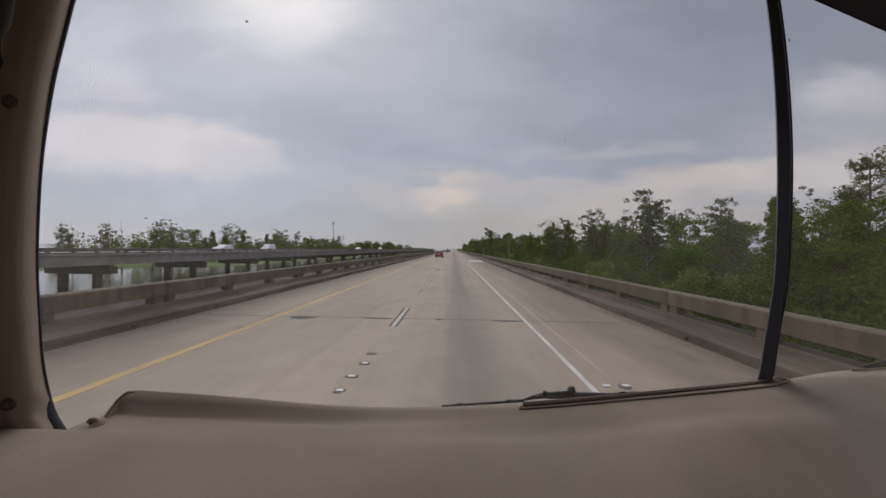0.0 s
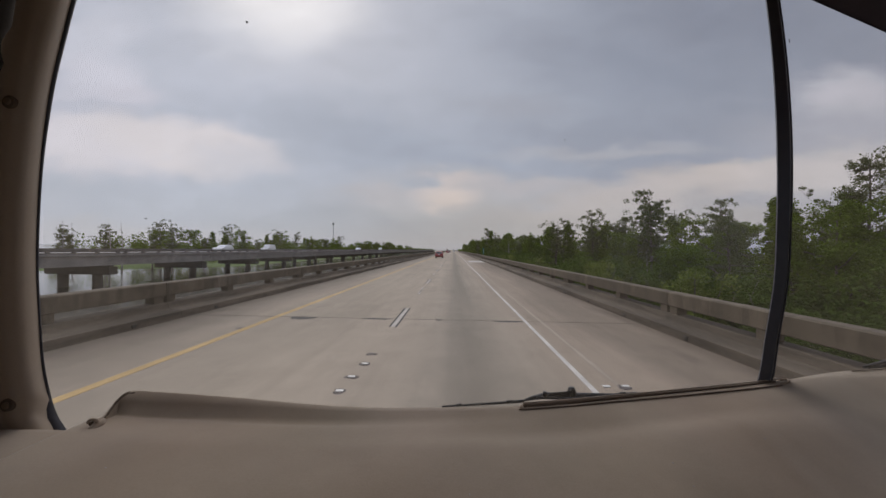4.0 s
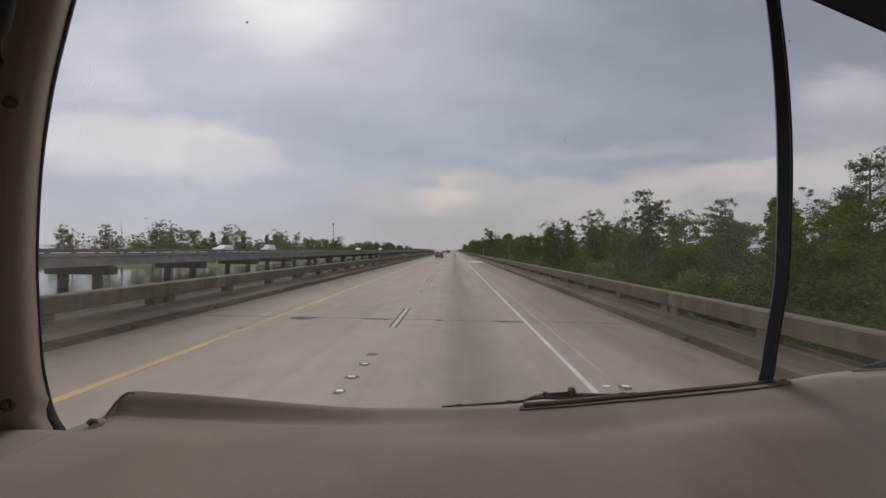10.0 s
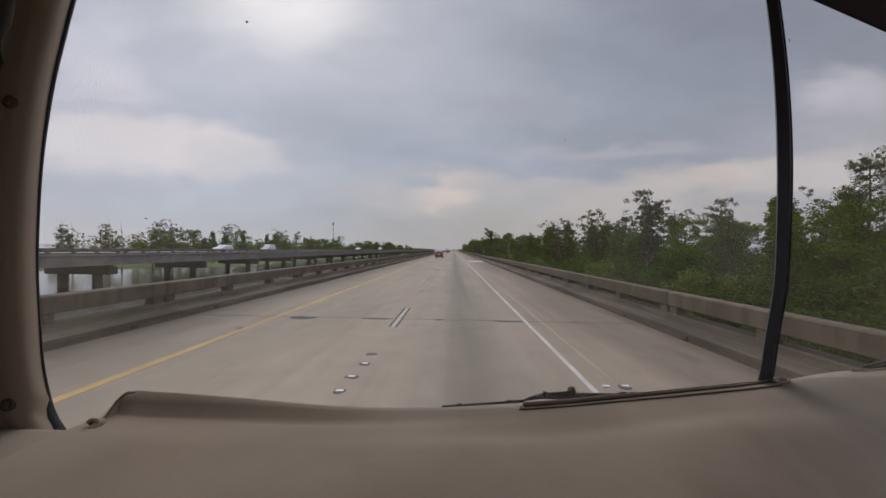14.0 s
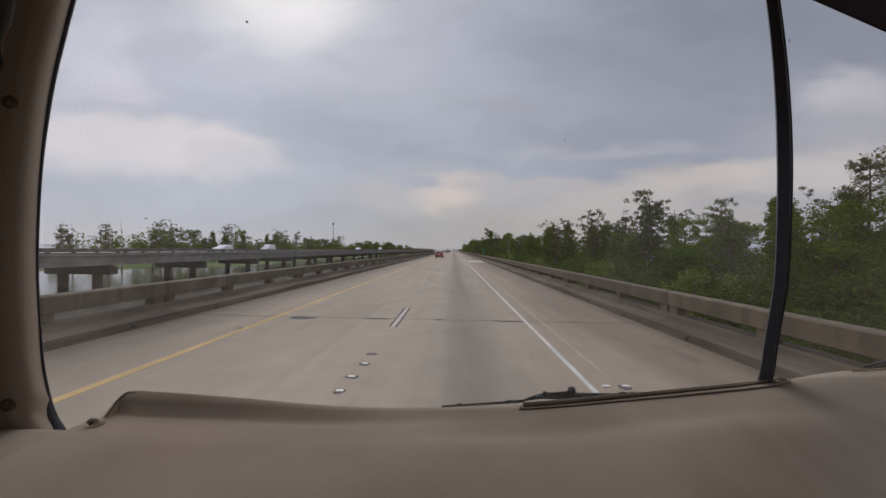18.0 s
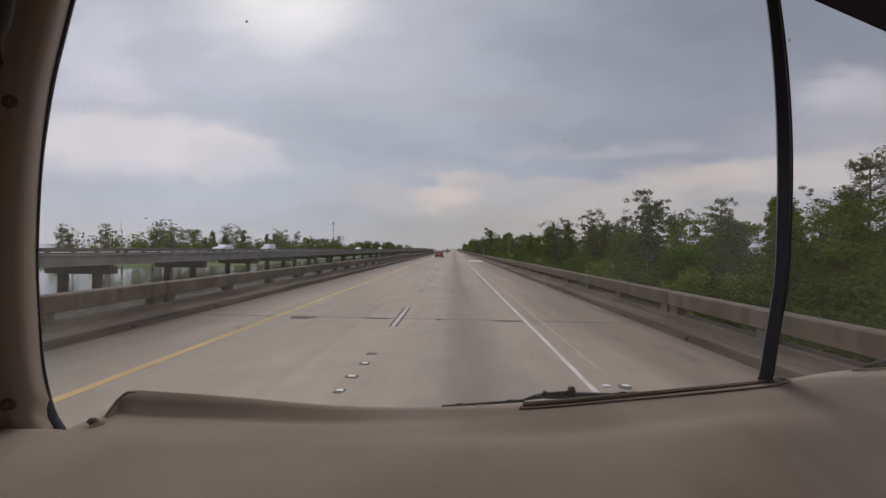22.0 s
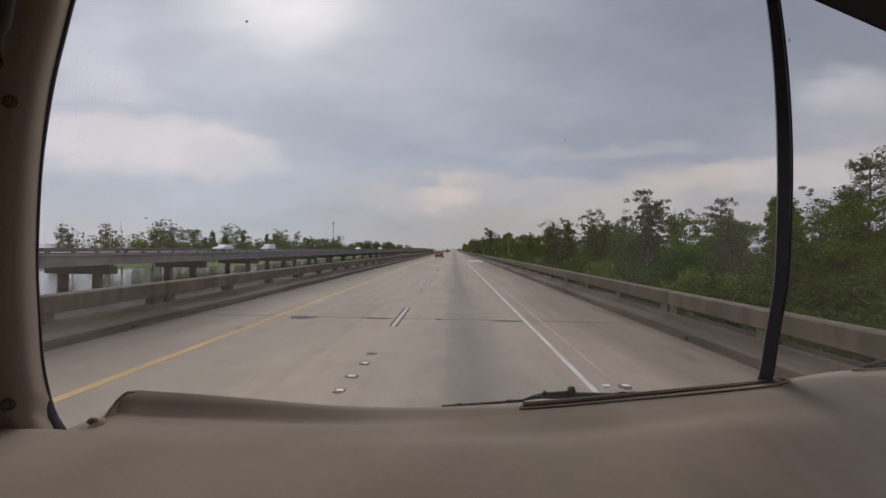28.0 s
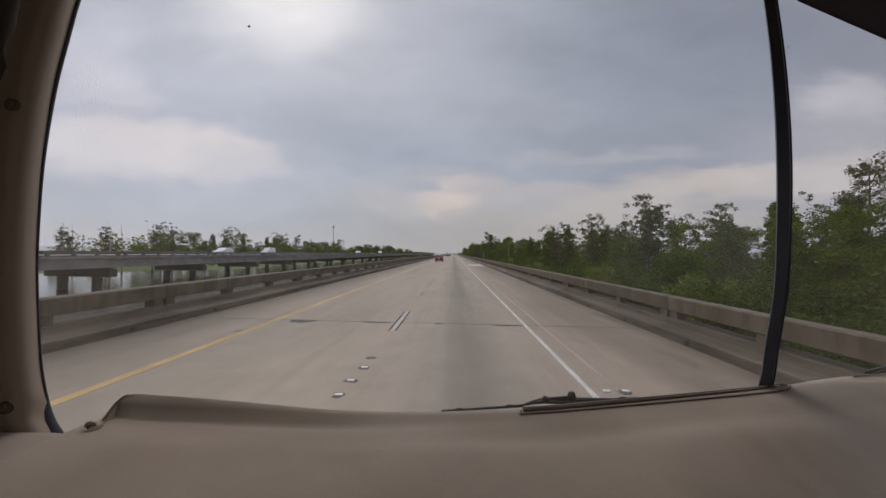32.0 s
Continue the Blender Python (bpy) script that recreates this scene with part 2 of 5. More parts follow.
    bp = nd(t, "ShaderNodeBump", Strength=0.25, Distance=0.004)
    t.links.new(grain, bp.inputs["Height"])
    t.links.new(bp.outputs[0], b.inputs["Normal"])
    return m


def leaf_material(name, color, other):
    m = bpy.data.materials.new(name)
    m.use_nodes = True
    t = m.node_tree
    b = t.nodes["Principled BSDF"]
    b.inputs["Roughness"].default_value, b.inputs["Specular IOR Level"].default_value = 0.9, 0.06
    g, o = nd(t, "ShaderNodeNewGeometry"), nd(t, "ShaderNodeObjectInfo")
    mix = nd(t, "ShaderNodeMixRGB")
    mix.inputs[1].default_value, mix.inputs[2].default_value = (*color, 1), (*other, 1)
    t.links.new(o.outputs["Random"], mix.inputs[0])
    r = nd(t, "ShaderNodeMapRange")
    r.inputs["To Min"].default_value, r.inputs["To Max"].default_value = 0.72, 1.28
    t.links.new(g.outputs["Random Per Island"], r.inputs["Value"])
    sc = nd(t, "ShaderNodeVectorMath", op="SCALE")
    t.links.new(mix.outputs[0], sc.inputs[0])
    t.links.new(r.outputs[0], sc.inputs["Scale"])
    t.links.new(sc.outputs[0], b.inputs["Base Color"])
    tr = nd(t, "ShaderNodeBsdfTranslucent")
    t.links.new(sc.outputs[0], tr.inputs[0])
    ms = nd(t, "ShaderNodeMixShader", Fac=0.3)
    out = t.nodes["Material Output"]
    t.links.new(b.outputs[0], ms.inputs[1])
    t.links.new(tr.outputs[0], ms.inputs[2])
    t.links.new(ms.outputs[0], out.inputs[0])
    return m


def water_material():
    m = material("murky_water", (0.11, 0.10, 0.085), 0.12, 0, 0.2, 0.05, 1.2, 0.55, spec=0.5, depth=0.08)
    return m


def pane_material():
    m = bpy.data.materials.new("windscreen_glass")
    m.use_nodes = True
    t = m.node_tree
    t.nodes.remove(t.nodes["Principled BSDF"])
    tr, gl, lw, ms = nd(t, "ShaderNodeBsdfTransparent"), nd(t, "ShaderNodeBsdfGlossy", Roughness=0.02), nd(t, "ShaderNodeLayerWeight", Blend=0.5), nd(t, "ShaderNodeMixShader")
    p5 = nd(t, "ShaderNodeMath", op="POWER")
    p5.inputs[1].default_value = 5.0
    t.links.new(lw.outputs["Facing"], p5.inputs[0])
    fr = nd(t, "ShaderNodeMath", op="MULTIPLY_ADD")
    fr.inputs[1].default_value, fr.inputs[2].default_value = 0.9, 0.012
    t.links.new(p5.outputs[0], fr.inputs[0])
    tr.inputs[0].default_value = (0.985, 0.99, 0.985, 1)
    co, nz = nd(t, "ShaderNodeTexCoord"), nd(t, "ShaderNodeTexNoise", Scale=5.0, Detail=5.0, Roughness=0.65)
    t.links.new(co.outputs["Object"], nz.inputs["Vector"])
    film = nd(t, "ShaderNodeMapRange")
    film.inputs["From Min"].default_value, film.inputs["From Max"].default_value = 0.3, 0.75
    film.inputs["To Min"].default_value, film.inputs["To Max"].default_value = 0.010, 0.030
    t.links.new(nz.outputs["Fac"], film.inputs["Value"])
    away = nd(t, "ShaderNodeVectorMath", op="DISTANCE")
    away.inputs[1].default_value = (-0.70, 0.68, -0.06)
    t.links.new(co.outputs["Object"], away.inputs[0])
    smear = nd(t, "ShaderNodeMapRange")
    smear.interpolation_type = "SMOOTHSTEP"
    smear.inputs["From Min"].default_value, smear.inputs["From Max"].default_value = 0.30, 0.04
    smear.inputs["To Min"].default_value, smear.inputs["To Max"].default_value = 0.0, 0.045
    t.links.new(away.outputs["Value"], smear.inputs["Value"])
    wiped = nd(t, "ShaderNodeMath", op="MULTIPLY_ADD")
    t.links.new(smear.outputs[0], wiped.inputs[0])
    t.links.new(nz.outputs["Fac"], wiped.inputs[1])
    t.links.new(film.outputs[0], wiped.inputs[2])
    dust, clean = nd(t, "ShaderNodeBsdfTranslucent"), nd(t, "ShaderNodeMixShader")
    dust.inputs[0].default_value = (0.8, 0.70, 0.56, 1)
    t.links.new(wiped.outputs[0], clean.inputs[0])
    t.links.new(tr.outputs[0], clean.inputs[1])
    t.links.new(dust.outputs[0], clean.inputs[2])
    t.links.new(fr.outputs[0], ms.inputs[0])
    t.links.new(clean.outputs[0], ms.inputs[1])
    t.links.new(gl.outputs[0], ms.inputs[2])
    t.links.new(ms.outputs[0], t.nodes["Material Output"].inputs[0])
    return m


ROAD = streaked_road()
CONCRETE = material("weathered_rail_concrete", (0.106, 0.083, 0.058), 0.85, 0, 0.62, 1.7, 24, 0.5, (1, 1.6, 0.4), per_object=0.14)
CURB = material("stained_curb_concrete", (0.090, 0.070, 0.051), 0.85, 0, 0.75, 1.2, 25, 0.35, (1, 0.25, 3), per_object=0.15)
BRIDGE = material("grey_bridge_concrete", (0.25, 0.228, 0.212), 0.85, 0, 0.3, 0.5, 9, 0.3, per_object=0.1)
# about half as bright as BRIDGE; used for piers, girders and parapets
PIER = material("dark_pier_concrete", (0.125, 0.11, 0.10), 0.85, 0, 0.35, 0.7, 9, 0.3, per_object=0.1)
JOINT = material("tarry_joint_filler", (0.05, 0.045, 0.04), 0.8, 0, 0.4, 3, 40)
# near-black that gives the drains' inner shade as colour
SCUPPER = material("dark_drain_fill", (0.05, 0.043, 0.038), 0.7, 0.3, 0.3, 9, 60)
WHITE = material("worn_white_road_paint", (0.47, 0.43, 0.385), 0.7, 0, 0.3, 3, 50, 0.2, (1, 0.5, 1))
FADED = material("worn_thin_white_paint", (0.41, 0.365, 0.32), 0.75, 0, 0.35, 4, 50, 0.2, (1, 0.5, 1))
YELLOW = material("faded_yellow_road_paint", (0.42, 0.28, 0.118), 0.75, 0, 0.35, 2, 40, 0.2, (1, 0.4, 1))
BLACKLINE = material("black_contrast_paint", (0.04, 0.035, 0.032), 0.75, 0, 0.4, 3, 40)
BUTTON = material("white_ceramic_button", (0.62, 0.58, 0.53), 0.4, 0, 0.2, 20, 90, 0.1)
SCAR = material("adhesive_scar", (0.12, 0.10, 0.09), 0.85, 0, 0.4, 12, 70)
SEAMFILL = material("pale_joint_mortar", (0.31, 0.255, 0.20), 0.85, 0, 0.4, 1.5, 30, 0.2, (1, 0.3, 1))
PATCH = material("pale_repair_concrete", (0.42, 0.385, 0.345), 0.8, 0, 0.15, 2, 40)
WATER = water_material()
MUD = material("swamp_soil", (0.075, 0.07, 0.045), 0.95, 0, 0.5, 0.3, 5, 0.5, depth=0.1)
GRASS = material("meadow_grass", (0.11, 0.15, 0.045), 0.95, 0, 0.4, 0.2, 4, 0.6, depth=0.1)
BARK = material("grey_brown_bark", (0.10, 0.083, 0.068), 0.95, 0, 0.4, 3, 20, 0.6, (1, 1, 0.25), per_object=0.3)
DEADWOOD = material("bleached_dead_wood", (0.26, 0.235, 0.215), 0.9, 0, 0.3, 3, 20, 0.5, (1, 1, 0.25), per_object=0.2)
LEAF = leaf_material("swamp_foliage", (0.092, 0.135, 0.014), (0.122, 0.16, 0.02))
CYPRESS = leaf_material("cypress_needles", (0.092, 0.108, 0.040), (0.115, 0.122, 0.052))
SHRUB = leaf_material("willow_shrub_foliage", (0.082, 0.117, 0.02), (0.066, 0.1, 0.016))
LIME = leaf_material("fresh_bush_foliage", (0.13, 0.17, 0.03), (0.16, 0.19, 0.04))
COVER = material("taupe_dash_cover_cloth", (0.378, 0.313, 0.254), 0.9, 0, 0.2, 4, 420, 0.25, spec=0.15, depth=0.002)


def uneven_tint(m, tint, scale, shift):
    """Broad uneven mix of a cloth's own colour with a second, multiplied tint."""
    t = m.node_tree
    b = t.nodes["Principled BSDF"]
    old = b.inputs["Base Color"].links[0].from_socket
    co, mp = nd(t, "ShaderNodeTexCoord"), nd(t, "ShaderNodeMapping")
    mp.inputs["Location"].default_value = shift
    t.links.new(co.outputs["Object"], mp.inputs[0])
    n = nd(t, "ShaderNodeTexNoise", Scale=scale, Detail=2.0, Roughness=0.5)
    t.links.new(mp.outputs[0], n.inputs["Vector"])
    r = nd(t, "ShaderNodeMapRange")
    r.inputs["From Min"].default_value, r.inputs["From Max"].default_value = 0.38, 0.62
    t.links.new(n.outputs["Fac"], r.inputs["Value"])
    mx = nd(t, "ShaderNodeMixRGB", blend="MULTIPLY")
    mx.inputs[2].default_value = (*tint, 1)
    t.links.new(r.outputs[0], mx.inputs[0])
    t.links.new(old, mx.inputs[1])
    t.links.new(mx.outputs[0], b.inputs["Base Color"])


COVER.node_tree.nodes["Principled BSDF"].inputs["Sheen Weight"].default_value = 0.5
COVER.node_tree.nodes["Principled BSDF"].inputs["Sheen Roughness"].default_value = 0.45
COVER.node_tree.nodes["Principled BSDF"].inputs["Sheen Tint"].default_value = (1.0, 0.92, 0.84, 1)
uneven_tint(COVER, (0.84, 0.78, 0.71), 1.6, (1.9, 0.2, 0.0))
uneven_tint(COVER, (0.96, 0.98, 0.95), 3.2, (0.3, 4.1, 1.0))
PIPING = material("tan_piping_cloth", (0.42, 0.345, 0.28), 0.9, 0, 0.2, 12, 300, 0.3, depth=0.002)
# brown of the seams, also the painted shade of the fold's gap and holes
FOLD = material("dark_gap_and_seam_brown", (0.16, 0.122, 0.094), 0.95, 0, 0.25, 12, 300, 0.3, spec=0.05, depth=0.002)
TRIM = material("tan_moulded_trim", (0.375, 0.303, 0.235), 0.65, 0, 0.1, 4, 300, 0.15, depth=0.002)
RUBBER = material("dull_rubber_seal", (0.058, 0.057, 0.068), 0.5, 0, 0.2, 9, 90, 0.1, spec=0.4)
# dark bar; its blue tint stands for sky reflected in it
DIVIDER = material("dark_bluish_divider", (0.050, 0.053, 0.070), 0.45, 0, 0.2, 6, 90, 0.08, spec=0.5)
VISOR = material("dark_visor_vinyl", (0.12, 0.097, 0.115), 0.7, 0, 0.2, 6, 200, 0.2, depth=0.002)
# shade of the upper left corner, put into a dark colour
CORNER_TONE = material("dark_corner_shade", (0.05, 0.043, 0.038), 0.95, 0, 0.2, 6, 200, 0.2, spec=0.05, depth=0.002)
WIPER = material("black_wiper_steel", (0.022, 0.022, 0.026), 0.36, 0.2, 0.2, 20, 120, 0.1)
CAPPLASTIC = material("brown_screw_cap", (0.21, 0.155, 0.11), 0.6, 0, 0.15, 30, 200, 0.1)
LINING = material("beige_cab_lining", (0.40, 0.34, 0.27), 0.9, 0, 0.15, 4, 150, 0.2)
SHELL = material("cream_body_paint", (0.62, 0.58, 0.5), 0.4, 0, 0.08, 3, 60, 0.05)
GLASS = pane_material()
SPECK = material("dried_insect_speck", (0.45, 0.42, 0.41), 0.8, 0, 0.4, 60, 300)
CARGLASS = material("dark_car_glass", (0.02, 0.022, 0.025), 0.08, 0, 0.1, 3, 30, 0, spec=0.6)
TYRE = material("black_tyre_rubber", (0.02, 0.02, 0.02), 0.8, 0, 0.2, 20, 90)
ALLOY = material("silver_wheel_alloy", (0.5, 0.5, 0.5), 0.35, 0.9, 0.1, 20, 90, 0)
LAMP = material("red_tail_lens", (0.35, 0.02, 0.015), 0.25, 0, 0.1, 30, 90, 0)
PLATE = material("plain_plate", (0.6, 0.6, 0.6), 0.5, 0, 0.1, 30, 90, 0)
STEEL = material("galvanised_steel", (0.3, 0.3, 0.3), 0.5, 0.7, 0.2, 6, 60, 0.1)
RUST = material("rusty_fence_steel", (0.13, 0.085, 0.065), 0.8, 0.3, 0.3, 6, 60, 0.1)
SIGN = material("green_sign_sheet", (0.01, 0.16, 0.09), 0.5, 0, 0.08, 8, 60, 0)
POLEWOOD = material("grey_utility_pole_wood", (0.24, 0.21, 0.185), 0.9, 0, 0.3, 2, 40, 0.4, (1, 1, 0.2))


# ---- mesh helpers ----
def mesh_of(verts, faces, smooth=False):
    me = bpy.data.meshes.new("mesh")
    me.from_pydata(verts, [], faces)
    me.update()
    if smooth:
        me.polygons.foreach_set("use_smooth", [True] * len(me.polygons))
    return me


def done(bm, smooth=False):
    me = bpy.data.meshes.new("mesh")
    bmesh.ops.recalc_face_normals(bm, faces=bm.faces[:])
    bm.to_mesh(me)
    bm.free()
    if smooth:
        me.polygons.foreach_set("use_smooth", [True] * len(me.polygons))
    return me


def part(name, me, mat, parent=None, label="", at=None):
    if isinstance(me, bmesh.types.BMesh):
        me = done(me)
    if mat is not None and not me.materials:
        me.materials.append(mat)
    ob = new(name, me)
    if parent is not None:
        ob.parent = parent
    if at is not None:
        ob.matrix_basis = at
    if label:
        ob["label"] = label
    return ob


def add_box(bm, x0, x1, y0, y1, z0, z1, bevel=0.0, turn=None):
    r = bmesh.ops.create_cube(bm, size=1)
    vs = r["verts"]
    bmesh.ops.scale(bm, vec=(x1 - x0, y1 - y0, z1 - z0), verts=vs)
    if bevel:
        es = list({e for v in vs for e in v.link_edges})
        bv = bmesh.ops.bevel(bm, geom=es, offset=bevel, segments=2, affect="EDGES", profile=0.6)
        vs = list({v for f in bv["faces"] for v in f.verts} | {v for v in vs if v.is_valid})
    if turn is not None:
        bmesh.ops.transform(bm, matrix=turn, verts=vs)
    bmesh.ops.translate(bm, vec=((x0 + x1) / 2, (y0 + y1) / 2, (z0 + z1) / 2), verts=vs)


def boxed(x0, x1, y0, y1, z0, z1, bevel=0.0):
    bm = bmesh.new()
    add_box(bm, x0, x1, y0, y1, z0, z1, bevel)
    return done(bm)


def extruded(profile, y0, y1, steps=1):
    """A closed outline in x, z drawn along y."""
    n = len(profile)
    verts, faces = [], []
    for i in range(steps + 1):
        y = y0 + (y1 - y0) * i / steps
        verts += [(x, y, z) for x, z in profile]
    for i in range(steps):
        for j in range(n):
            a, b = i * n + j, i * n + (j + 1) % n
            faces.append((a, b, b + n, a + n))
    faces += [tuple(range(n))[::-1], tuple(range(steps * n, steps * n + n))]
    bm = bmesh.new()
    vs = [bm.verts.new(v) for v in verts]
    for f in faces:
        bm.faces.new([vs[k] for k in f])
    return done(bm)


def tube_data(points, radii, sides, verts, faces, flat=1.0):
    """Adds a tapered tube along the points to verts and faces."""
    pts = [Vector(p) for p in points]
    base = len(verts)
    for i, p in enumerate(pts):
        d = (pts[min(i + 1, len(pts) - 1)] - pts[max(i - 1, 0)]).normalized()
        a = d.cross(Vector((0.31, 0.17, 0.93)) if abs(d.z) < 0.9 else Vector((1, 0.1, 0))).normalized()
        b = d.cross(a)
        for k in range(sides):
            w = 2 * math.pi * k / sides
            verts.append(tuple(p + radii[i] * (math.cos(w) * a + flat * math.sin(w) * b)))
    for i in range(len(pts) - 1):
        for k in range(sides):
            a0, a1 = base + i * sides + k, base + i * sides + (k + 1) % sides
            faces.append((a0, a1, a1 + sides, a0 + sides))
    faces.append(tuple(range(base, base + sides))[::-1])
    faces.append(tuple(range(len(verts) - sides, len(verts))))


def tube(points, radii, sides=8, smooth=True, flat=1.0):
    verts, faces = [], []
    if not hasattr(radii, "__len__"):
        radii = [radii] * len(points)
    tube_data(points, radii, sides, verts, faces, flat)
    return mesh_of(verts, faces, smooth)


def spline(keys, t):
    """Smooth value at t through (t, value) keys."""
    if t <= keys[0][0]:
        return keys[0][1]
    for i in range(len(keys) - 1):
        t0, v0 = keys[i]
        t1, v1 = keys[i + 1]
        if t <= t1:
            m0 = (v1 - keys[i - 1][1]) / (t1 - keys[i - 1][0]) if i else (v1 - v0) / (t1 - t0)
            m1 = (keys[i + 2][1] - v0) / (keys[i + 2][0] - t0) if i + 2 < len(keys) else (v1 - v0) / (t1 - t0)
            h, s = t1 - t0, (t - t0) / (t1 - t0)
            return (2 * s**3 - 3 * s**2 + 1) * v0 + (s**3 - 2 * s**2 + s) * h * m0 + (3 * s**2 - 2 * s**3) * v1 + (s**3 - s**2) * h * m1
    return keys[-1][1]


# ---- ground: one sheet of water with wooded banks ----
WATER_Z = -4.0
ys = [-400, -100, 0, 100, 250, 500, 1000, 2000, 4600]
xs = [-4600, -2000, -800, -300, -100, 0, 100, 300, 800, 2000, 4600]
verts = [(x, y, WATER_Z) for y in ys for x in xs]
faces = [(j * len(xs) + i, j * len(xs) + i + 1, (j + 1) * len(xs) + i + 1, (j + 1) * len(xs) + i) for j in range(len(ys) - 1) for i in range(len(xs) - 1)]
tagged(part("water", mesh_of(verts, faces), WATER), "wide calm grey-brown swamp water under the bridges", "water", kind="structure")


def bank(name, edge, far, y0, y1, mat, top, label, step=6.0):
    """A low bank whose near edge wanders; far: how far it reaches from its edge, with its sign."""
    ny, nx = int((y1 - y0) / step), 9
    verts, faces = [], []
    for j in range(ny + 1):
        y = y0 + (y1 - y0) * j / ny
        x0 = edge(y) + 2.2 * noise.noise((y * 0.06, 3.1, 0)) + 0.8 * noise.noise((y * 0.3, 1.1, 0))
        for i in range(nx + 1):
            s = (i / nx) ** 2
            rise = min(1.0, i / 2) * (0.7 + 0.5 * noise.noise((y * 0.1, i * 0.7, 2)))
            verts.append((x0 + far * s, y, WATER_Z - 0.25 + (top + 0.25) * rise))
    for j in range(ny):
        for i in range(nx):
            a = j * (nx + 1) + i
            f = (a, a + 1, a + nx + 2, a + nx + 1)
            faces.append(f if far > 0 else f[::-1])
    return tagged(part(name, mesh_of(verts, faces, True), mat), label, "bank", kind="structure")


bank("ground_bank", lambda y: 12.5, 500, -60, 470, MUD, 0.45, "dark muddy swamp floor under the trees beside the bridge")
bank("ground_meadow", lambda y: 11.0, 600, 470, 1500, GRASS, 0.9, "open green grass beside the far part of the bridge", 14)
bank("ground_far_bank", lambda y: -64 - max(0, 105 - y) * 0.9, -170, 62, 1500, GRASS, 0.6, "low green marsh bank beyond the other bridge", 14)

# ---- our bridge: deck slabs, joints, markings ----
L_FOOT, R_FOOT, YELLOW_X, DASH_X, WHITE_X = -7.85, 5.45, -5.28, -1.62, 2.10
SPAN = 18.288
deck = tagged(new("road"), "pale worn concrete highway deck in jointed slabs", "road", kind="structure")
slab_me = boxed(L_FOOT - 0.9, R_FOOT + 0.9, 0.026, SPAN - 0.026, -0.35, 0.0)
seal_me = boxed(L_FOOT - 0.9, R_FOOT + 0.9, -0.03, 0.03, -0.3, -0.004)
for k in range(-3, 56):
    part("slab", slab_me, ROAD, deck, at=pose(0, k * SPAN + 10.6, 0))
    part("joint", seal_me, JOINT, deck, "dark sealed joint between slabs", at=pose(0, k * SPAN + 10.6, 0))
bm = bmesh.new()
add_box(bm, L_FOOT - 0.9, R_FOOT + 0.9, 56 * SPAN + 10.6, 2200, -0.35, 0.0)
part("far_slab", bm, ROAD, deck)
beam_me = boxed(-0.25, 0.25, 0, SPAN, -1.35, -0.352)
cap_me = boxed(L_FOOT - 0.4, R_FOOT + 0.4, -0.55, 0.55, -2.1, -1.352)
pile_me = tube([(0, 0, -6), (0, 0, -2.1)], 0.45, 12)
for k in range(-2, 14):
    for x in (-7.2, -3.2, 0.8, 4.8):
        part("girder", beam_me, PIER, deck, at=pose(x, k * SPAN + 5.5, 0))
    part("pier_cap", cap_me, PIER, deck, at=pose(0, k * SPAN + 5.5, 0))
    for x in (-5.5, -1.2, 3.2):
        part("column", pile_me, PIER, deck, at=pose(x, k * SPAN + 5.5, 0))



def broken_edge(long, wide, seed):
    """A ragged dark strip where the slab's edge has crumbled along a joint."""
    verts, faces, n = [], [], 14
    for i in range(n + 1):
        x = long * i / n
        swell = math.sin(math.pi * i / n) ** 0.5
        a = wide * swell * (0.55 + 0.9 * abs(noise.noise((i * 0.7, seed, 0.3)))) + 0.02
        b = 0.03 + 0.5 * wide * swell * abs(noise.noise((i * 0.9, seed, 5.1)))
        verts += [(x, -a, 0.0), (x, -a * 0.85, 0.003), (x, b * 0.8, 0.003), (x, b, 0.0)]
    for i in range(n):
        for j in range(3):
            k = i * 4 + j
            faces.append((k, k + 4, k + 5, k + 1))
    return mesh_of(verts, faces, True)


edge_me = [broken_edge(0.8, 0.50, 1), broken_edge(0.95, 0.16, 2), broken_edge(0.9, 0.22, 3), broken_edge(0.24, 0.16, 4)]
for k, places in ((0, ((-4.85, 0), (-2.75, 1), (1.15, 2), (-0.55, 3))), (1, ((-3.9, 2), (0.6, 1))), (2, ((-4.6, 1), (1.0, 0))), (4, ((-2.9, 2), (2.4, 1)))):
    for x, which in places:
        part("broken_edge", edge_me[which], JOINT, deck, "dark crumbled slab edge at the joint", at=pose(x, k * SPAN + 10.6, 0))
bm = bmesh.new()
add_box(bm, WHITE_X - 0.046, WHITE_X + 0.046, -40, 1400, 0.0, 0.004)
tagged(part("white_edge_line", bm, WHITE), "solid white painted line along the right shoulder", "road marking", kind="structure")
bm = bmesh.new()
add_box(bm, YELLOW_X - 0.09, YELLOW_X + 0.09, -40, 1400, 0.0, 0.004)
tagged(part("yellow_edge_line", bm, YELLOW), "faded solid yellow line along the left shoulder", "road marking", kind="structure")

bm = bmesh.new()
add_box(bm, WHITE_X + 0.43, WHITE_X + 0.50, -40, 700, 0.0, 0.0012)
part("lengthwise_joint", bm, SEAMFILL, deck, "pale filled joint along the shoulder")
PERIOD, DASH0 = 12.19, 9.5
dash_w = boxed(-0.055, 0.055, 0, 3.05, 0, 0.004)
dash_b = boxed(-0.026, 0.026, 0, 3.05, 0, 0.004)
lane = tagged(new("lane_line"), "broken white lane line edged with black strips", "road marking", kind="structure")
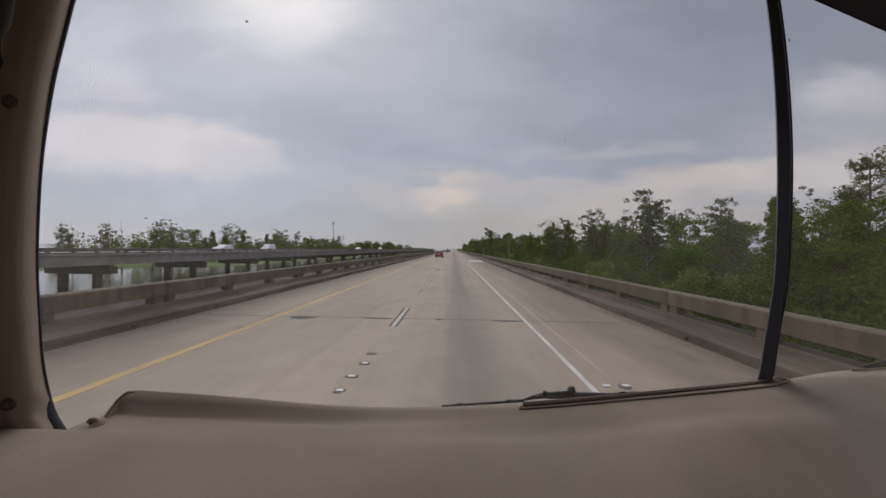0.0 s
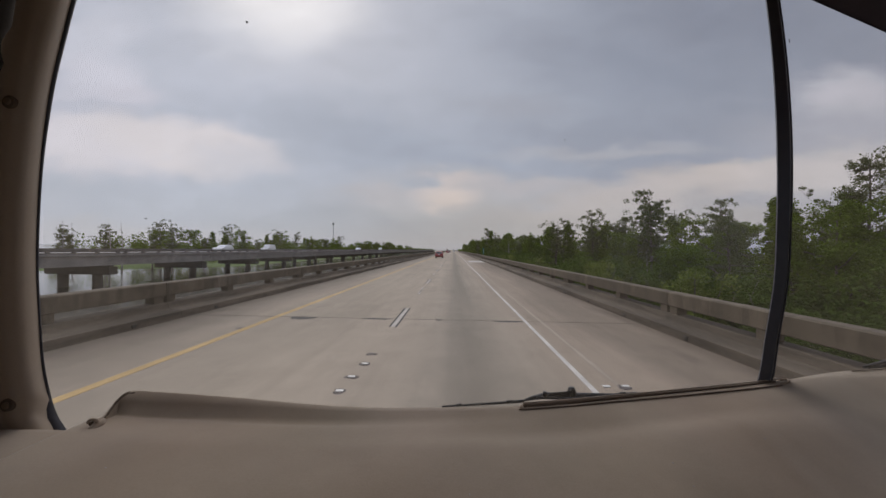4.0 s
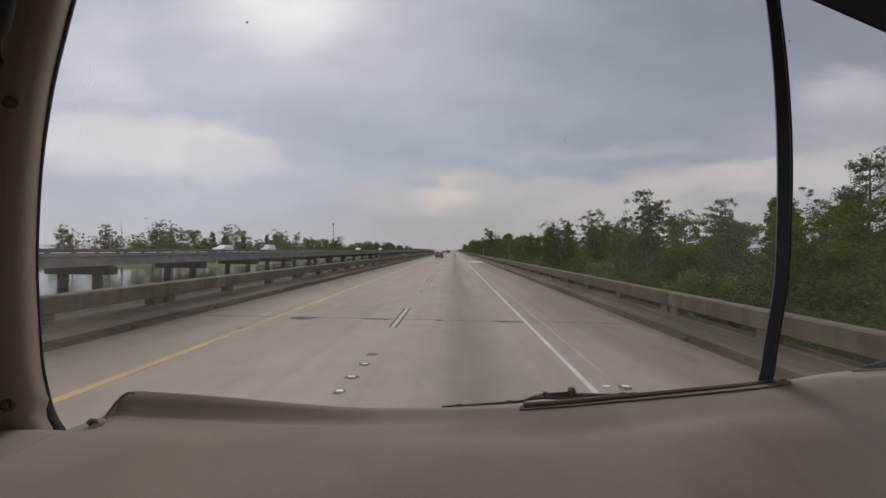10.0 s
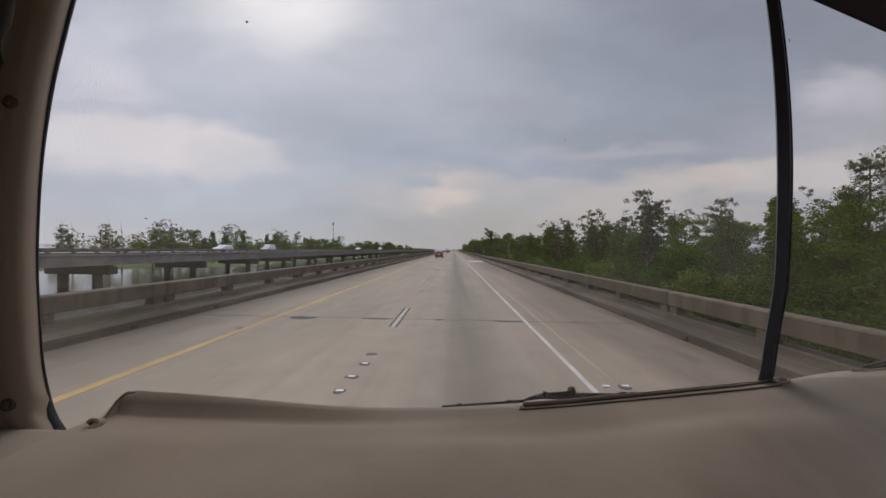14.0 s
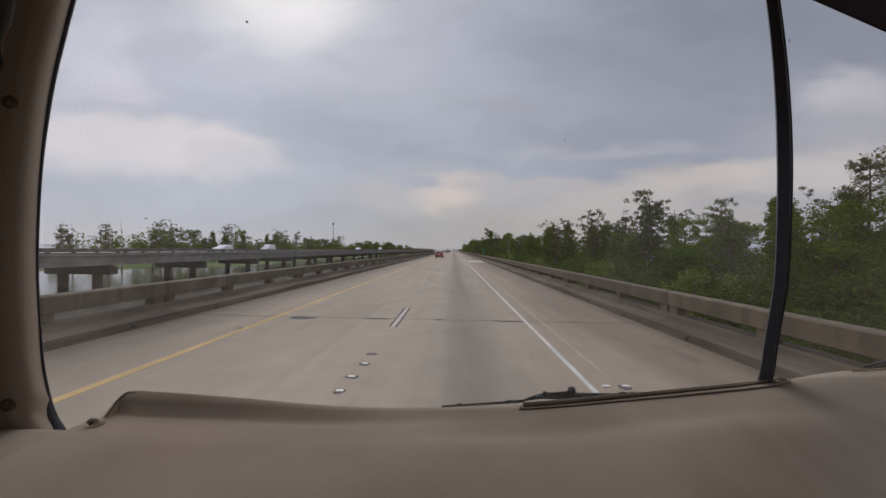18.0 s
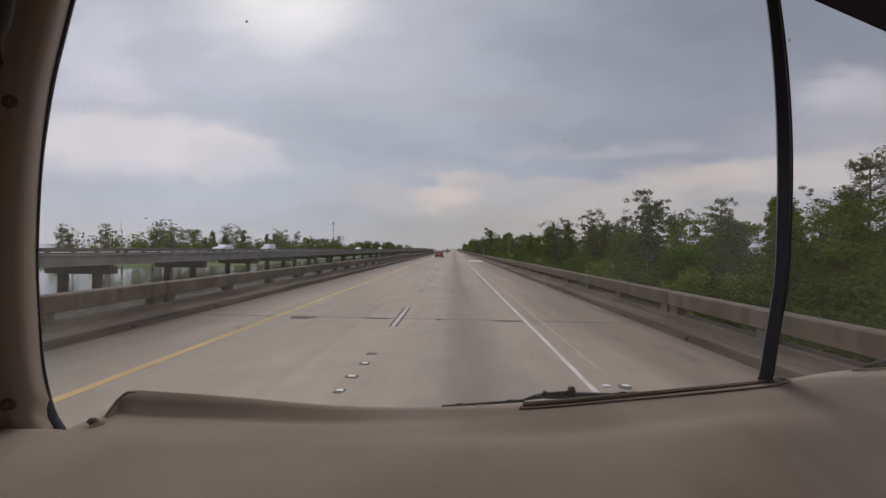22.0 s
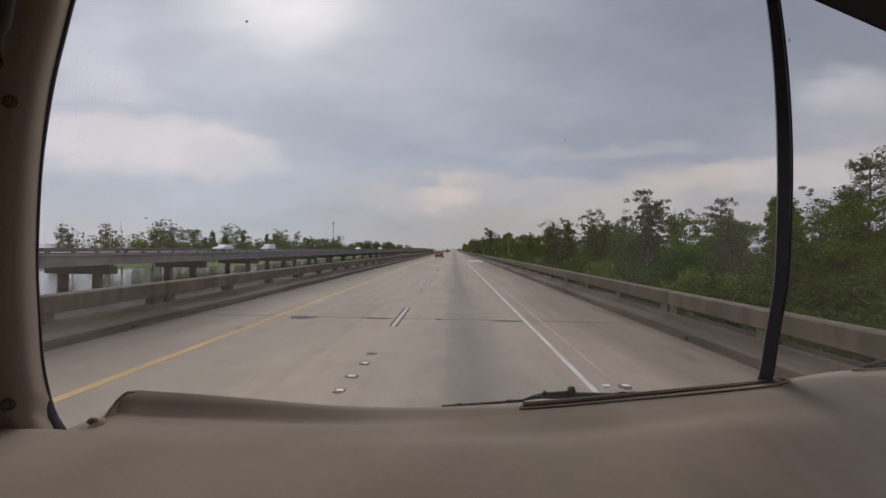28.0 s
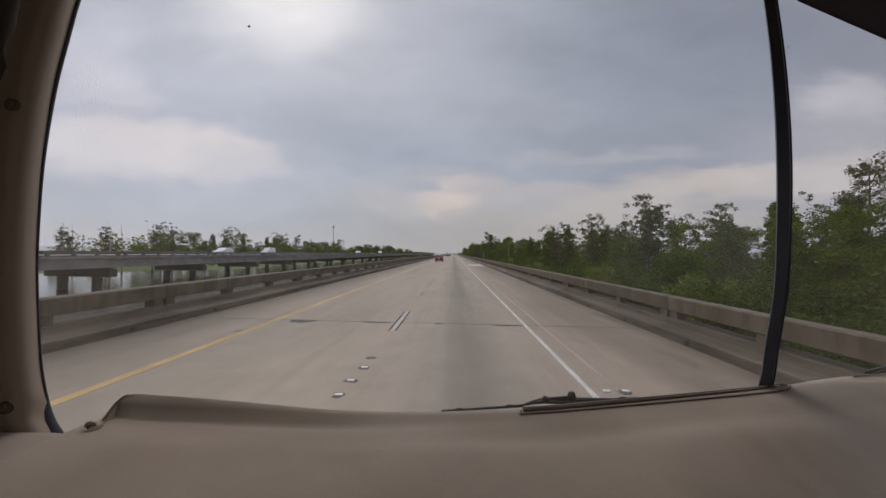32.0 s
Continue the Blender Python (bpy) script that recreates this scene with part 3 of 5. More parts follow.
for k in range(-2, 50):
    part("dash", dash_w, FADED, lane, at=pose(DASH_X, DASH0 + k * PERIOD, 0))
    for s in (-0.085, 0.085):
        part("black_edge", dash_b, BLACKLINE, lane, "black contrast strip", at=pose(DASH_X + s, DASH0 + k * PERIOD, 0))


def dome(r, h, jag=0.0, seed=0):
    rnd = random.Random(seed)
    verts, faces = [], []
    for i, (q, z) in enumerate(((1.0, 0.0), (0.93, h * 0.6), (0.7, h * 0.92))):
        for k in range(10):
            w = 2 * math.pi * k / 10
            j = 1 + jag * (rnd.random() - 0.5)
            verts.append((r * q * j * math.cos(w), r * q * j * math.sin(w), z))
    for i in range(2):
        for k in range(10):
            a, b = i * 10 + k, i * 10 + (k + 1) % 10
            faces.append((a, b, b + 10, a + 10))
    faces.append(tuple(range(20, 30)))
    return mesh_of(verts, faces, True)


bar_me = boxed(-0.055, 0.055, -0.035, 0.035, 0.003, 0.019, 0.006)
scar_me = [dome(0.095, 0.004, 0.7, s) for s in range(3)]
rnd = random.Random(4)
for k in range(-1, 14):
    base = DASH0 + k * PERIOD - 5.0
    for i in range(5):
        y = base + i * 0.62 + rnd.uniform(-0.05, 0.05)
        x = DASH_X + rnd.uniform(-0.04, 0.04)
        part("scar", scar_me[(i + k) % 3], SCAR, lane, "dark adhesive scar of a lost marker", at=pose(x, y, 0.0, 0, 0, rnd.uniform(0, 360)))
        if rnd.random() < 0.45 or (k == 0 and i in (1, 3)):
            tagged(part("lane_button", bar_me, BUTTON, None, at=pose(x, y, 0.0)), "small white raised ceramic lane marker on the road", "road marker", "lane markers")
for k in range(0, 9):
    y = 5.6 + k * 24.4
    tagged(part("edge_reflector", bar_me, BUTTON, None, at=pose(WHITE_X + 0.25, y, 0.0)), "small white raised reflector outside the edge line", "road marker", "edge reflectors")
    part("scar", scar_me[k % 3], SCAR, lane, at=pose(WHITE_X + 0.52, y, 0.0))
    tagged(part("edge_reflector", bar_me, BUTTON, None, at=pose(WHITE_X + 0.55, y + 0.02, 0.003)), "small white raised reflector outside the edge line", "road marker", "edge reflectors")
    part("scar", scar_me[(k + 1) % 3], SCAR, lane, at=pose(YELLOW_X - 0.16, 9.0 + k * 24.4, 0.0))
for x0, x1, y0, y1 in ((2.6, 5.2, 60, 69), (2.5, 4.6, 142, 150), (-4.9, -2.0, 205, 222), (2.4, 5.2, 330, 340)):
    part("repair_patch", boxed(x0, x1, y0, y1, 0.0, 0.004), PATCH, deck, "pale square concrete repair patch")

# ---- post-and-beam rails on stepped curbs ----
PANEL = 9.144


def profile(side):
    pts = [(0.0, -0.002), (0.03, 0.19), (0.06, 0.205), (0.34, 0.235), (0.40, 0.27), (0.45, 0.41), (0.48, 0.425), (0.86, 0.425), (0.88, 0.40), (0.88, -0.4), (0.0, -0.4)]
    return [(side * x, z) for x, z in pts]


def rail_panel(side):
    root = tagged(new("bridge_rail"), "weathered concrete post-and-beam bridge rail on a stepped curb", "bridge rail", "bridge rails")
    prof = [(0.49, 0.62), (0.47, 0.64), (0.47, 0.97), (0.50, 1.0), (0.78, 1.0), (0.80, 0.98), (0.80, 0.64), (0.78, 0.62)]
    part("beam", extruded([(side * x, z) for x, z in prof], 0.012, PANEL - 0.012), CONCRETE, root)
    part("curb", extruded(profile(side), 0.006, PANEL - 0.006), CURB, root, "dirt-stained stepped concrete curb")
    xa, xb = sorted((side * 0.50, side * 0.77))
    post_me = boxed(xa, xb, -0.16, 0.16, 0.40, 0.625, 0.012)
    for y in (0.22, 3.05, 6.1, PANEL - 0.22):
        part("post", post_me, CONCRETE, root, at=pose(0, y, 0))
    # drains are solid blocks; the opening's darkness is only their colour
    xa, xb = sorted((side * -0.012, side * 0.05))
    drain_me = boxed(xa, xb, -0.07, 0.07, 0.02, 0.12, 0.006)
    for y in (1.5, 4.57, 7.6):
        part("drain", drain_me, SCUPPER, root, "dark block standing for a shaded drain opening at the curb's foot", at=pose(0, y, 0))
    return root


for foot, side in ((R_FOOT, 1), (L_FOOT, -1)):
    first = rail_panel(side)
    first.matrix_basis = pose(foot, -2 * PANEL + 1.0, 0)
    for k in range(-1, 52):
        copy_thing(first, pose(foot, k * PANEL + 1.0, 0))
    far = tagged(new("far_bridge_rail"), "far run of the weathered concrete bridge rail", "bridge rail", kind="structure")
    far.matrix_basis = pose(foot, 0, 0)
    part("beam", extruded([(side * x, z) for x, z in [(0.47, 0.62), (0.47, 1.0), (0.8, 1.0), (0.8, 0.62)]], 52 * PANEL + 1, 1500), CONCRETE, far)
    part("curb", extruded(profile(side), 52 * PANEL + 1, 1500), CURB, far)

# ---- the other carriageway's bridge ----
NEAR, DECK = -46.0, 0.84
other = tagged(new("other_bridge"), "long grey concrete trestle bridge of the opposite carriageway", "bridge", kind="structure")
deck_prof = [(0, DECK), (0, DECK - 0.26), (-0.22, DECK - 0.30), (-0.24, -0.72), (-11.5, -0.72), (-11.55, DECK - 0.30), (-11.8, DECK - 0.26), (-11.8, DECK)]
span_me = extruded(deck_prof, 0.02, SPAN - 0.02)
bm = bmesh.new()
for x in (0.0, -11.45):
    add_box(bm, x - 0.35, x, 0.02, SPAN - 0.02, DECK - 0.002, DECK + 0.13)
    add_box(bm, x - 0.33, x - 0.03, 0.02, SPAN - 0.02, DECK + 0.34, DECK + 0.56)
    for i in range(7):
        y = 0.6 + i * (SPAN - 1.2) / 6
        add_box(bm, x - 0.3, x - 0.06, y - 0.20, y + 0.20, DECK + 0.12, DECK + 0.35)
para_me = done(bm)
bcap_me = boxed(-10.6, -1.3, -0.62, 0.62, -2.1, -1.0, 0.03)
bear_me = boxed(-10.2, -1.6, -0.3, 0.3, -1.01, -0.70)
bcol_me = tube([(0, 0, -6), (0, 0, -2.09)], 0.55, 14)
for k in range(-1, 48):
    y = k * SPAN + 12.0
    part("deck_span", span_me, BRIDGE, other, at=pose(NEAR, y, 0))
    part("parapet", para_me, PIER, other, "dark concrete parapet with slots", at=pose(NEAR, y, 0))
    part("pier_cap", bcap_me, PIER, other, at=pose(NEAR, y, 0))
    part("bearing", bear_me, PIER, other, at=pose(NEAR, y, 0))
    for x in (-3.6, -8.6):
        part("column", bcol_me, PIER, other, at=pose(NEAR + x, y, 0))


# ---- trees ----
def leaf_cards(centres, sizes, count, leaf, rng, droop=0.0):
    """Many small folded leaf sprays round the clump centres."""
    idx = rng.integers(0, len(centres), count)
    c, s = np.array(centres)[idx], np.array(sizes)[idx]
    d = rng.normal(size=(count, 3))
    d /= np.linalg.norm(d, axis=1)[:, None]
    p = c + d * s * (rng.random(count) ** 0.45)[:, None]
    a = rng.normal(size=(count, 3))
    a[:, 2] *= 0.6
    a /= np.linalg.norm(a, axis=1)[:, None]
    b = np.cross(a, rng.normal(size=(count, 3)))
    b /= np.linalg.norm(b, axis=1)[:, None]
    k = leaf * (0.5 + rng.random(count))[:, None]
    a, b = a * k, b * k * 0.55
    mid = p - np.array((0, 0, 1.0)) * k * (0.15 + droop)
    v = np.stack((p - a, mid - b, p + a, mid + b), axis=1).reshape(-1, 3)
    f = np.arange(count * 4).reshape(-1, 4)
    me = bpy.data.meshes.new("leaves")
    me.vertices.add(len(v))
    me.vertices.foreach_set("co", v.ravel())
    me.loops.add(count * 4)
    me.loops.foreach_set("vertex_index", f.ravel())
    me.polygons.add(count)
    me.polygons.foreach_set("loop_start", np.arange(0, count * 4, 4))
    me.update(calc_edges=True)
    return me


def make_tree(style, high, seed, count, leaf):
    """style: cypress (tall stem, ragged layered pads), flat (wide flat-topped cypress), spire (narrow leafy cone), broad (rounded, leafy low), or bare."""
    rng = np.random.default_rng(seed)
    rd = random.Random(seed)
    verts, faces, centres, sizes = [], [], [], []
    lean = (rd.uniform(-0.05, 0.05) * high, rd.uniform(-0.05, 0.05) * high)

    def stem(s):
        return Vector((lean[0] * s + 0.14 * math.sin(5 * s + seed), lean[1] * s + 0.14 * math.cos(4 * s + seed), high * s * 0.97))

    r0 = high * {"cypress": 0.018, "flat": 0.021, "spire": 0.014, "broad": 0.016, "bare": 0.013}[style]
    tube_data([stem(i / 9) - Vector((0, 0, 0.4 if i == 0 else 0)) for i in range(10)], [r0 * (1.6 if i == 0 else 1 - 0.90 * i / 9) for i in range(10)], 8, verts, faces)
    limbs = {"cypress": 20, "flat": 17, "spire": 30, "broad": 17, "bare": 9}[style]
    low = {"cypress": 0.42, "flat": 0.45, "spire": 0.22, "broad": 0.2, "bare": 0.45}[style]
    w = rd.uniform(0, 6.28)
    for i in range(limbs):
        k = (i + rd.random() * 0.7) / limbs
        s = low + (0.98 - low) * k
        w += 2.4 + rd.uniform(-0.7, 0.7)
        if style == "cypress":
            reach, up = high * rd.uniform(0.07, 0.20) * (1.15 - 0.45 * k) * (1.0 if rd.random() < 0.8 else 1.6), rd.uniform(-0.1, 0.7)
        elif style == "flat":
            reach, up = high * rd.uniform(0.10, 0.19) * (0.55 + 0.95 * k), rd.uniform(0.0, 0.22)
        elif style == "spire":
            reach, up = high * 0.19 * (1.12 - 0.95 * k) * rd.uniform(0.6, 1.15), rd.uniform(0.05, 0.5)
        elif style == "broad":
            reach = high * 0.30 * (0.55 + 0.75 * math.sin(math.pi * min(1, k * 0.85 + 0.12))) * rd.uniform(0.7, 1.1)
            up = rd.uniform(0.15, 0.6)
        else:
            reach, up = high * rd.uniform(0.03, 0.13), rd.uniform(0.1, 0.7)
        p0 = stem(s)
        out = Vector((math.cos(w), math.sin(w), 0))
        bend = Vector((rd.uniform(-0.25, 0.25), rd.uniform(-0.25, 0.25), 0))
        pts = [p0, p0 + reach * 0.35 * out + Vector((0, 0, reach * up * 0.25)), p0 + reach * 0.7 * (out + bend * 0.5) + Vector((0, 0, reach * up * 0.65)), p0 + reach * (out + bend) + Vector((0, 0, reach * up * 1.1))]
        rl = r0 * (1 - s) * 0.5 + 0.022
        tube_data(pts, [rl, rl * 0.8, rl * 0.5, rl * 0.2], 5, verts, faces)
        if style == "bare":
            continue
        for j in range(5 if style in ("cypress", "flat") else 4):
            f = 0.3 + 0.17 * j + rd.uniform(-0.07, 0.07)
            q = pts[1].lerp(pts[3], min(1, max(0, (f - 0.35) / 0.65)))
            if style in ("cypress", "flat"):
                sz = high * rd.uniform(0.018, 0.040)
                tip = q + Vector((rd.gauss(0, sz * 1.3), rd.gauss(0, sz * 1.3), rd.uniform(-0.6, 1.5) * sz))
                tube_data([tuple(q), tuple(q.lerp(tip, 0.6) + Vector((0, 0, 0.05))), tuple(tip)], [rl * 0.3, rl * 0.2, 0.006], 3, verts, faces)
                centres.append(tuple(tip))
                sizes.append((sz * 1.2, sz * 1.2, sz * rd.uniform(0.6, 1.1)))
            else:
                sz = high * (rd.uniform(0.026, 0.05) if style == "spire" else rd.uniform(0.05, 0.095))
                centres.append(tuple(q + Vector((rd.gauss(0, sz * 0.6), rd.gauss(0, sz * 0.6), rd.gauss(0, sz * 0.5)))))
                sizes.append((sz * 1.1, sz * 1.1, sz * 0.8))
    if style in ("cypress", "flat"):
        for i in range(16):
            s = rd.uniform(0.22, 0.62)
            w, q = rd.uniform(0, 6.28), stem(s)
            sz = high * rd.uniform(0.025, 0.045)
            centres.append((q.x + math.cos(w) * sz * 2, q.y + math.sin(w) * sz * 2, q.z))
            sizes.append((sz * 1.3, sz * 1.3, sz * 0.7))
    root = new("tree")
    root.matrix_basis = pose(0, -900, WATER_Z)
    part("trunk", mesh_of(verts, faces, True), DEADWOOD if style == "bare" else BARK, root)
    if style != "bare":
        part("crown", leaf_cards(centres, sizes, count, leaf, rng, 0.15 if style in ("cypress", "flat") else 0), CYPRESS if style in ("cypress", "flat") else LEAF, root)
    return root


def make_shrub(seed, count, leaf, mat=SHRUB):
    rng, rd = np.random.default_rng(seed), random.Random(seed)
    verts, faces, centres, sizes = [], [], [], []
    for i in range(9):
        w, r = rd.uniform(0, 6.28), rd.uniform(0.4, 1.9)
        top = Vector((math.cos(w) * r, math.sin(w) * r, rd.uniform(2.2, 4.6)))
        tube_data([(0.2 * math.cos(w), 0.2 * math.sin(w), -0.3), tuple(top * 0.5), tuple(top)], [0.06, 0.04, 0.012], 5, verts, faces)
        for f in (0.25, 0.45, 0.7, 0.95):
            q = top * f
            centres.append((q.x + rd.gauss(0, 0.3), q.y + rd.gauss(0, 0.3), q.z))
            sizes.append((0.75, 0.75, 0.6))
    root = new("shrub")
    root.matrix_basis = pose(0, -900, WATER_Z)
    part("stems", mesh_of(verts, faces, True), BARK, root)
    part("crown", leaf_cards(centres, sizes, count, leaf, rng), mat, root)
    return root


TEXT = {"cypress": "tall ragged bald cypress with thin layered foliage", "flat": "wide flat-topped bald cypress with thin foliage pads", "spire": "narrow dark green swamp tree with a pointed crown",
        "broad": "leafy green swamp tree with a rounded crown", "bare": "bare grey dead tree standing in the swamp"}
SHAPES = [("cypress", 12.5, 1), ("broad", 10.0, 2), ("broad", 11.0, 3), ("flat", 13.0, 4), ("spire", 11.5, 5), ("bare", 11.0, 6), ("cypress", 11.5, 12), ("spire", 10.5, 14)]
near_kinds = [(style, make_tree(style, high, seed, 0 if style == "bare" else 11000 if style in ("cypress", "flat") else 14500, 0.067 if style in ("cypress", "flat") else 0.093)) for style, high, seed in SHAPES]
mid_kinds = [(style, make_tree(style, high, seed + 40, 0 if style == "bare" else 3800 if style in ("cypress", "flat") else 5200, 0.115 if style in ("cypress", "flat") else 0.15)) for style, high, seed in SHAPES]
far_kinds = [("cypress", make_tree("cypress", 12.5, 7, 800, 0.28)), ("broad", make_tree("broad", 10.0, 8, 1300, 0.34)), ("broad", make_tree("broad", 11.0, 9, 1300, 0.34)),
             ("flat", make_tree("flat", 13.0, 10, 800, 0.28)), ("bare", make_tree("bare", 12.0, 11, 0, 0)), ("spire", make_tree("spire", 11.5, 13, 1100, 0.30))]
shrubs = [make_shrub(s, 5200, 0.085) for s in (21, 22, 23)]
for style, ob in near_kinds + mid_kinds + far_kinds:
    tagged(ob, TEXT[style], "tree", "swamp trees")
for ob in shrubs:
    tagged(ob, "dense bright green willow shrub at the water's edge", "shrub", "bank shrubs")
used = set()


def plant(ob, x, y, size, z=WATER_Z + 0.1):
    """The first planting moves the made tree itself; later ones copy it."""
    turn = pose(x, y, z, 0, 0, rnd.uniform(0, 360))
    if ob.name in used:
        got = copy_thing(ob, turn)
    else:
        used.add(ob.name)
        got = ob
        got.matrix_basis = turn
    got.scale = (size, size, size * rnd.uniform(0.92, 1.1))
    return got


rnd = random.Random(11)
pick = [0, 1, 2, 0, 4, 6, 7, 6, 4, 1, 3]
y = 7.0
while y < 150:                               # wood beside the bridge
    kinds = near_kinds if y < 42 else mid_kinds
    for lane_x, wide, lo, hi in ((20.5, 3.0, 0.66, 0.86), (27.0, 3.5, 0.72, 0.98), (36.0, 5.0, 0.82, 1.10)):
        k = rnd.choice(pick)
        if rnd.random() < 0.06:
            k = 5
        plant(kinds[k][1], lane_x + rnd.uniform(-wide, wide), y + rnd.uniform(-2, 2), rnd.uniform(lo, hi) * (0.90 if y < 55 else 1.05))
    if rnd.random() < 0.85:
        plant(rnd.choice(shrubs), rnd.uniform(14.6, 17.5), y + rnd.uniform(-1.5, 1.5), rnd.uniform(0.8, 1.1))
    y += 4.6 + y * 0.012
while y < 520:
    for lane_x, wide in ((18.0, 3.5), (28.0, 6.0)):
        k = rnd.choice((0, 1, 2, 1, 2, 3, 5, 4)) if rnd.random() < 0.6 else rnd.choice((1, 2, 5))
        plant(far_kinds[k][1], lane_x + rnd.uniform(-wide, wide), y + rnd.uniform(-3, 3), rnd.uniform(0.9, 1.35))
    y += 6.5 + y * 0.010
# bare poles and taller cypresses by the road
plant(mid_kinds[5][1], 17.0, 112.0, 1.05)
plant(mid_kinds[3][1], 26.0, 68.0, 1.08)
plant(mid_kinds[0][1], 25.0, 47.0, 1.05)
plant(near_kinds[0][1], 28.0, 25.5, 0.95)
plant(near_kinds[7][1], 24.0, 26.0, 0.98)
plant(near_kinds[4][1], 27.0, 30.5, 0.94)
plant(near_kinds[2][1], 23.5, 22.5, 0.82)
plant(mid_kinds[6][1], 24.0, 43.5, 1.05)
# lighter, fresh-leaved bushes close behind the rail
lime = tagged(make_shrub(24, 5200, 0.105, LIME), "fresh yellow-green bush among the darker bank shrubs", "shrub", "bank shrubs")
for x, y, size in ((14.2, 21.5, 0.98), (14.0, 34.0, 1.0), (14.6, 38.5, 0.85), (14.3, 61.0, 1.05), (14.4, 92.0, 1.1)):
    plant(lime, x, y, size)
# beyond the other bridge: thin snags over open water, then a green shore
for x, y, k, size in ((-74, 66, 5, 0.95), (-71, 72, 5, 1.1), (-79, 70, 0, 0.72), (-75, 79, 5, 1.05), (-84, 76, 6, 0.8), (-73, 85, 3, 0.62), (-90, 82, 5, 1.15), (-95, 76, 0, 0.8)):
    plant(mid_kinds[k][1], x, y, size)
y = 88.0
while y < 190:
    for lane_x, wide, lo, hi in ((-72, 4, 0.7, 1.0), (-84, 6, 0.9, 1.2)):
        plant(mid_kinds[rnd.choice((0, 1, 2, 6, 4, 7, 5, 1))][1], lane_x + rnd.uniform(-wide, wide), y + rnd.uniform(-3, 3), rnd.uniform(lo, hi))
    y += 7.5 + y * 0.01
for i in range(64):
    plant(far_kinds[rnd.choice((0, 1, 2, 1, 2, 3, 5))][1], -rnd.uniform(68, 115), 190 + 430 * (i + rnd.random()) / 64, rnd.uniform(0.8, 1.2))


# kinds not yet standing anywhere join the back of the wood
for i, (style, ob) in enumerate([k for k in near_kinds + mid_kinds + far_kinds if k[1].name not in used]):
    plant(ob, 43.0 + 2.0 * (i % 2), 34.0 + 9.0 * i, 0.95)


def woods(name, x0, x1, y0, y1, count, high, leaf, label, seed, each=60, mat=LEAF):
    rng = np.random.default_rng(seed)
    n = max(40, int((y1 - y0) * abs(x1 - x0) / each))
    cx, cy = rng.uniform(min(x0, x1), max(x0, x1), n), rng.uniform(y0, y1, n)
    hz = high * rng.uniform(0.35, 1.0, n)
    centres = np.stack((cx, cy, WATER_Z + hz * 0.62), axis=1)
    sizes = np.stack((0.9 + hz * 0.15, 0.9 + hz * 0.15, hz * 0.42), axis=1)
    ob = part(name, leaf_cards(centres, sizes, count, leaf, rng), mat)
    return tagged(ob, label, "woods", kind="stuff")


woods("undergrowth", 15.0, 23.0, 5, 48, 95000, 5.9, 0.095, "dense low green undergrowth along the bank beside the rail", 31, 3.5, SHRUB)
woods("undergrowth", 15.0, 23.0, 48, 150, 58000, 6.2, 0.185, "dense low green undergrowth along the bank beside the rail", 38, 5, SHRUB)
woods("wood_edge", 15.0, 26, 150, 520, 34000, 9.5, 0.42, "dense green wood edge along the bridge", 32)
woods("back_woods", 27, 60, 5, 200, 78000, 8.2, 0.315, "deep green swamp wood behind the first trees", 33, 11)
woods("far_woods", 16, 140, 560, 1500, 12000, 9.0, 1.3, "far green woods along the road", 34)
woods("left_far_woods", -84, -190, 420, 1500, 14000, 9.0, 1.3, "far green woods beyond the other bridge", 35)
woods("left_shrubs", -67, -120, 88, 460, 55000, 9.6, 0.355, "low green marsh shrubs beyond the other bridge", 36)
woods("far_shore", -900, -400, 900, 1600, 6000, 8.0, 2.5, "faint distant wooded shore across the water", 37)


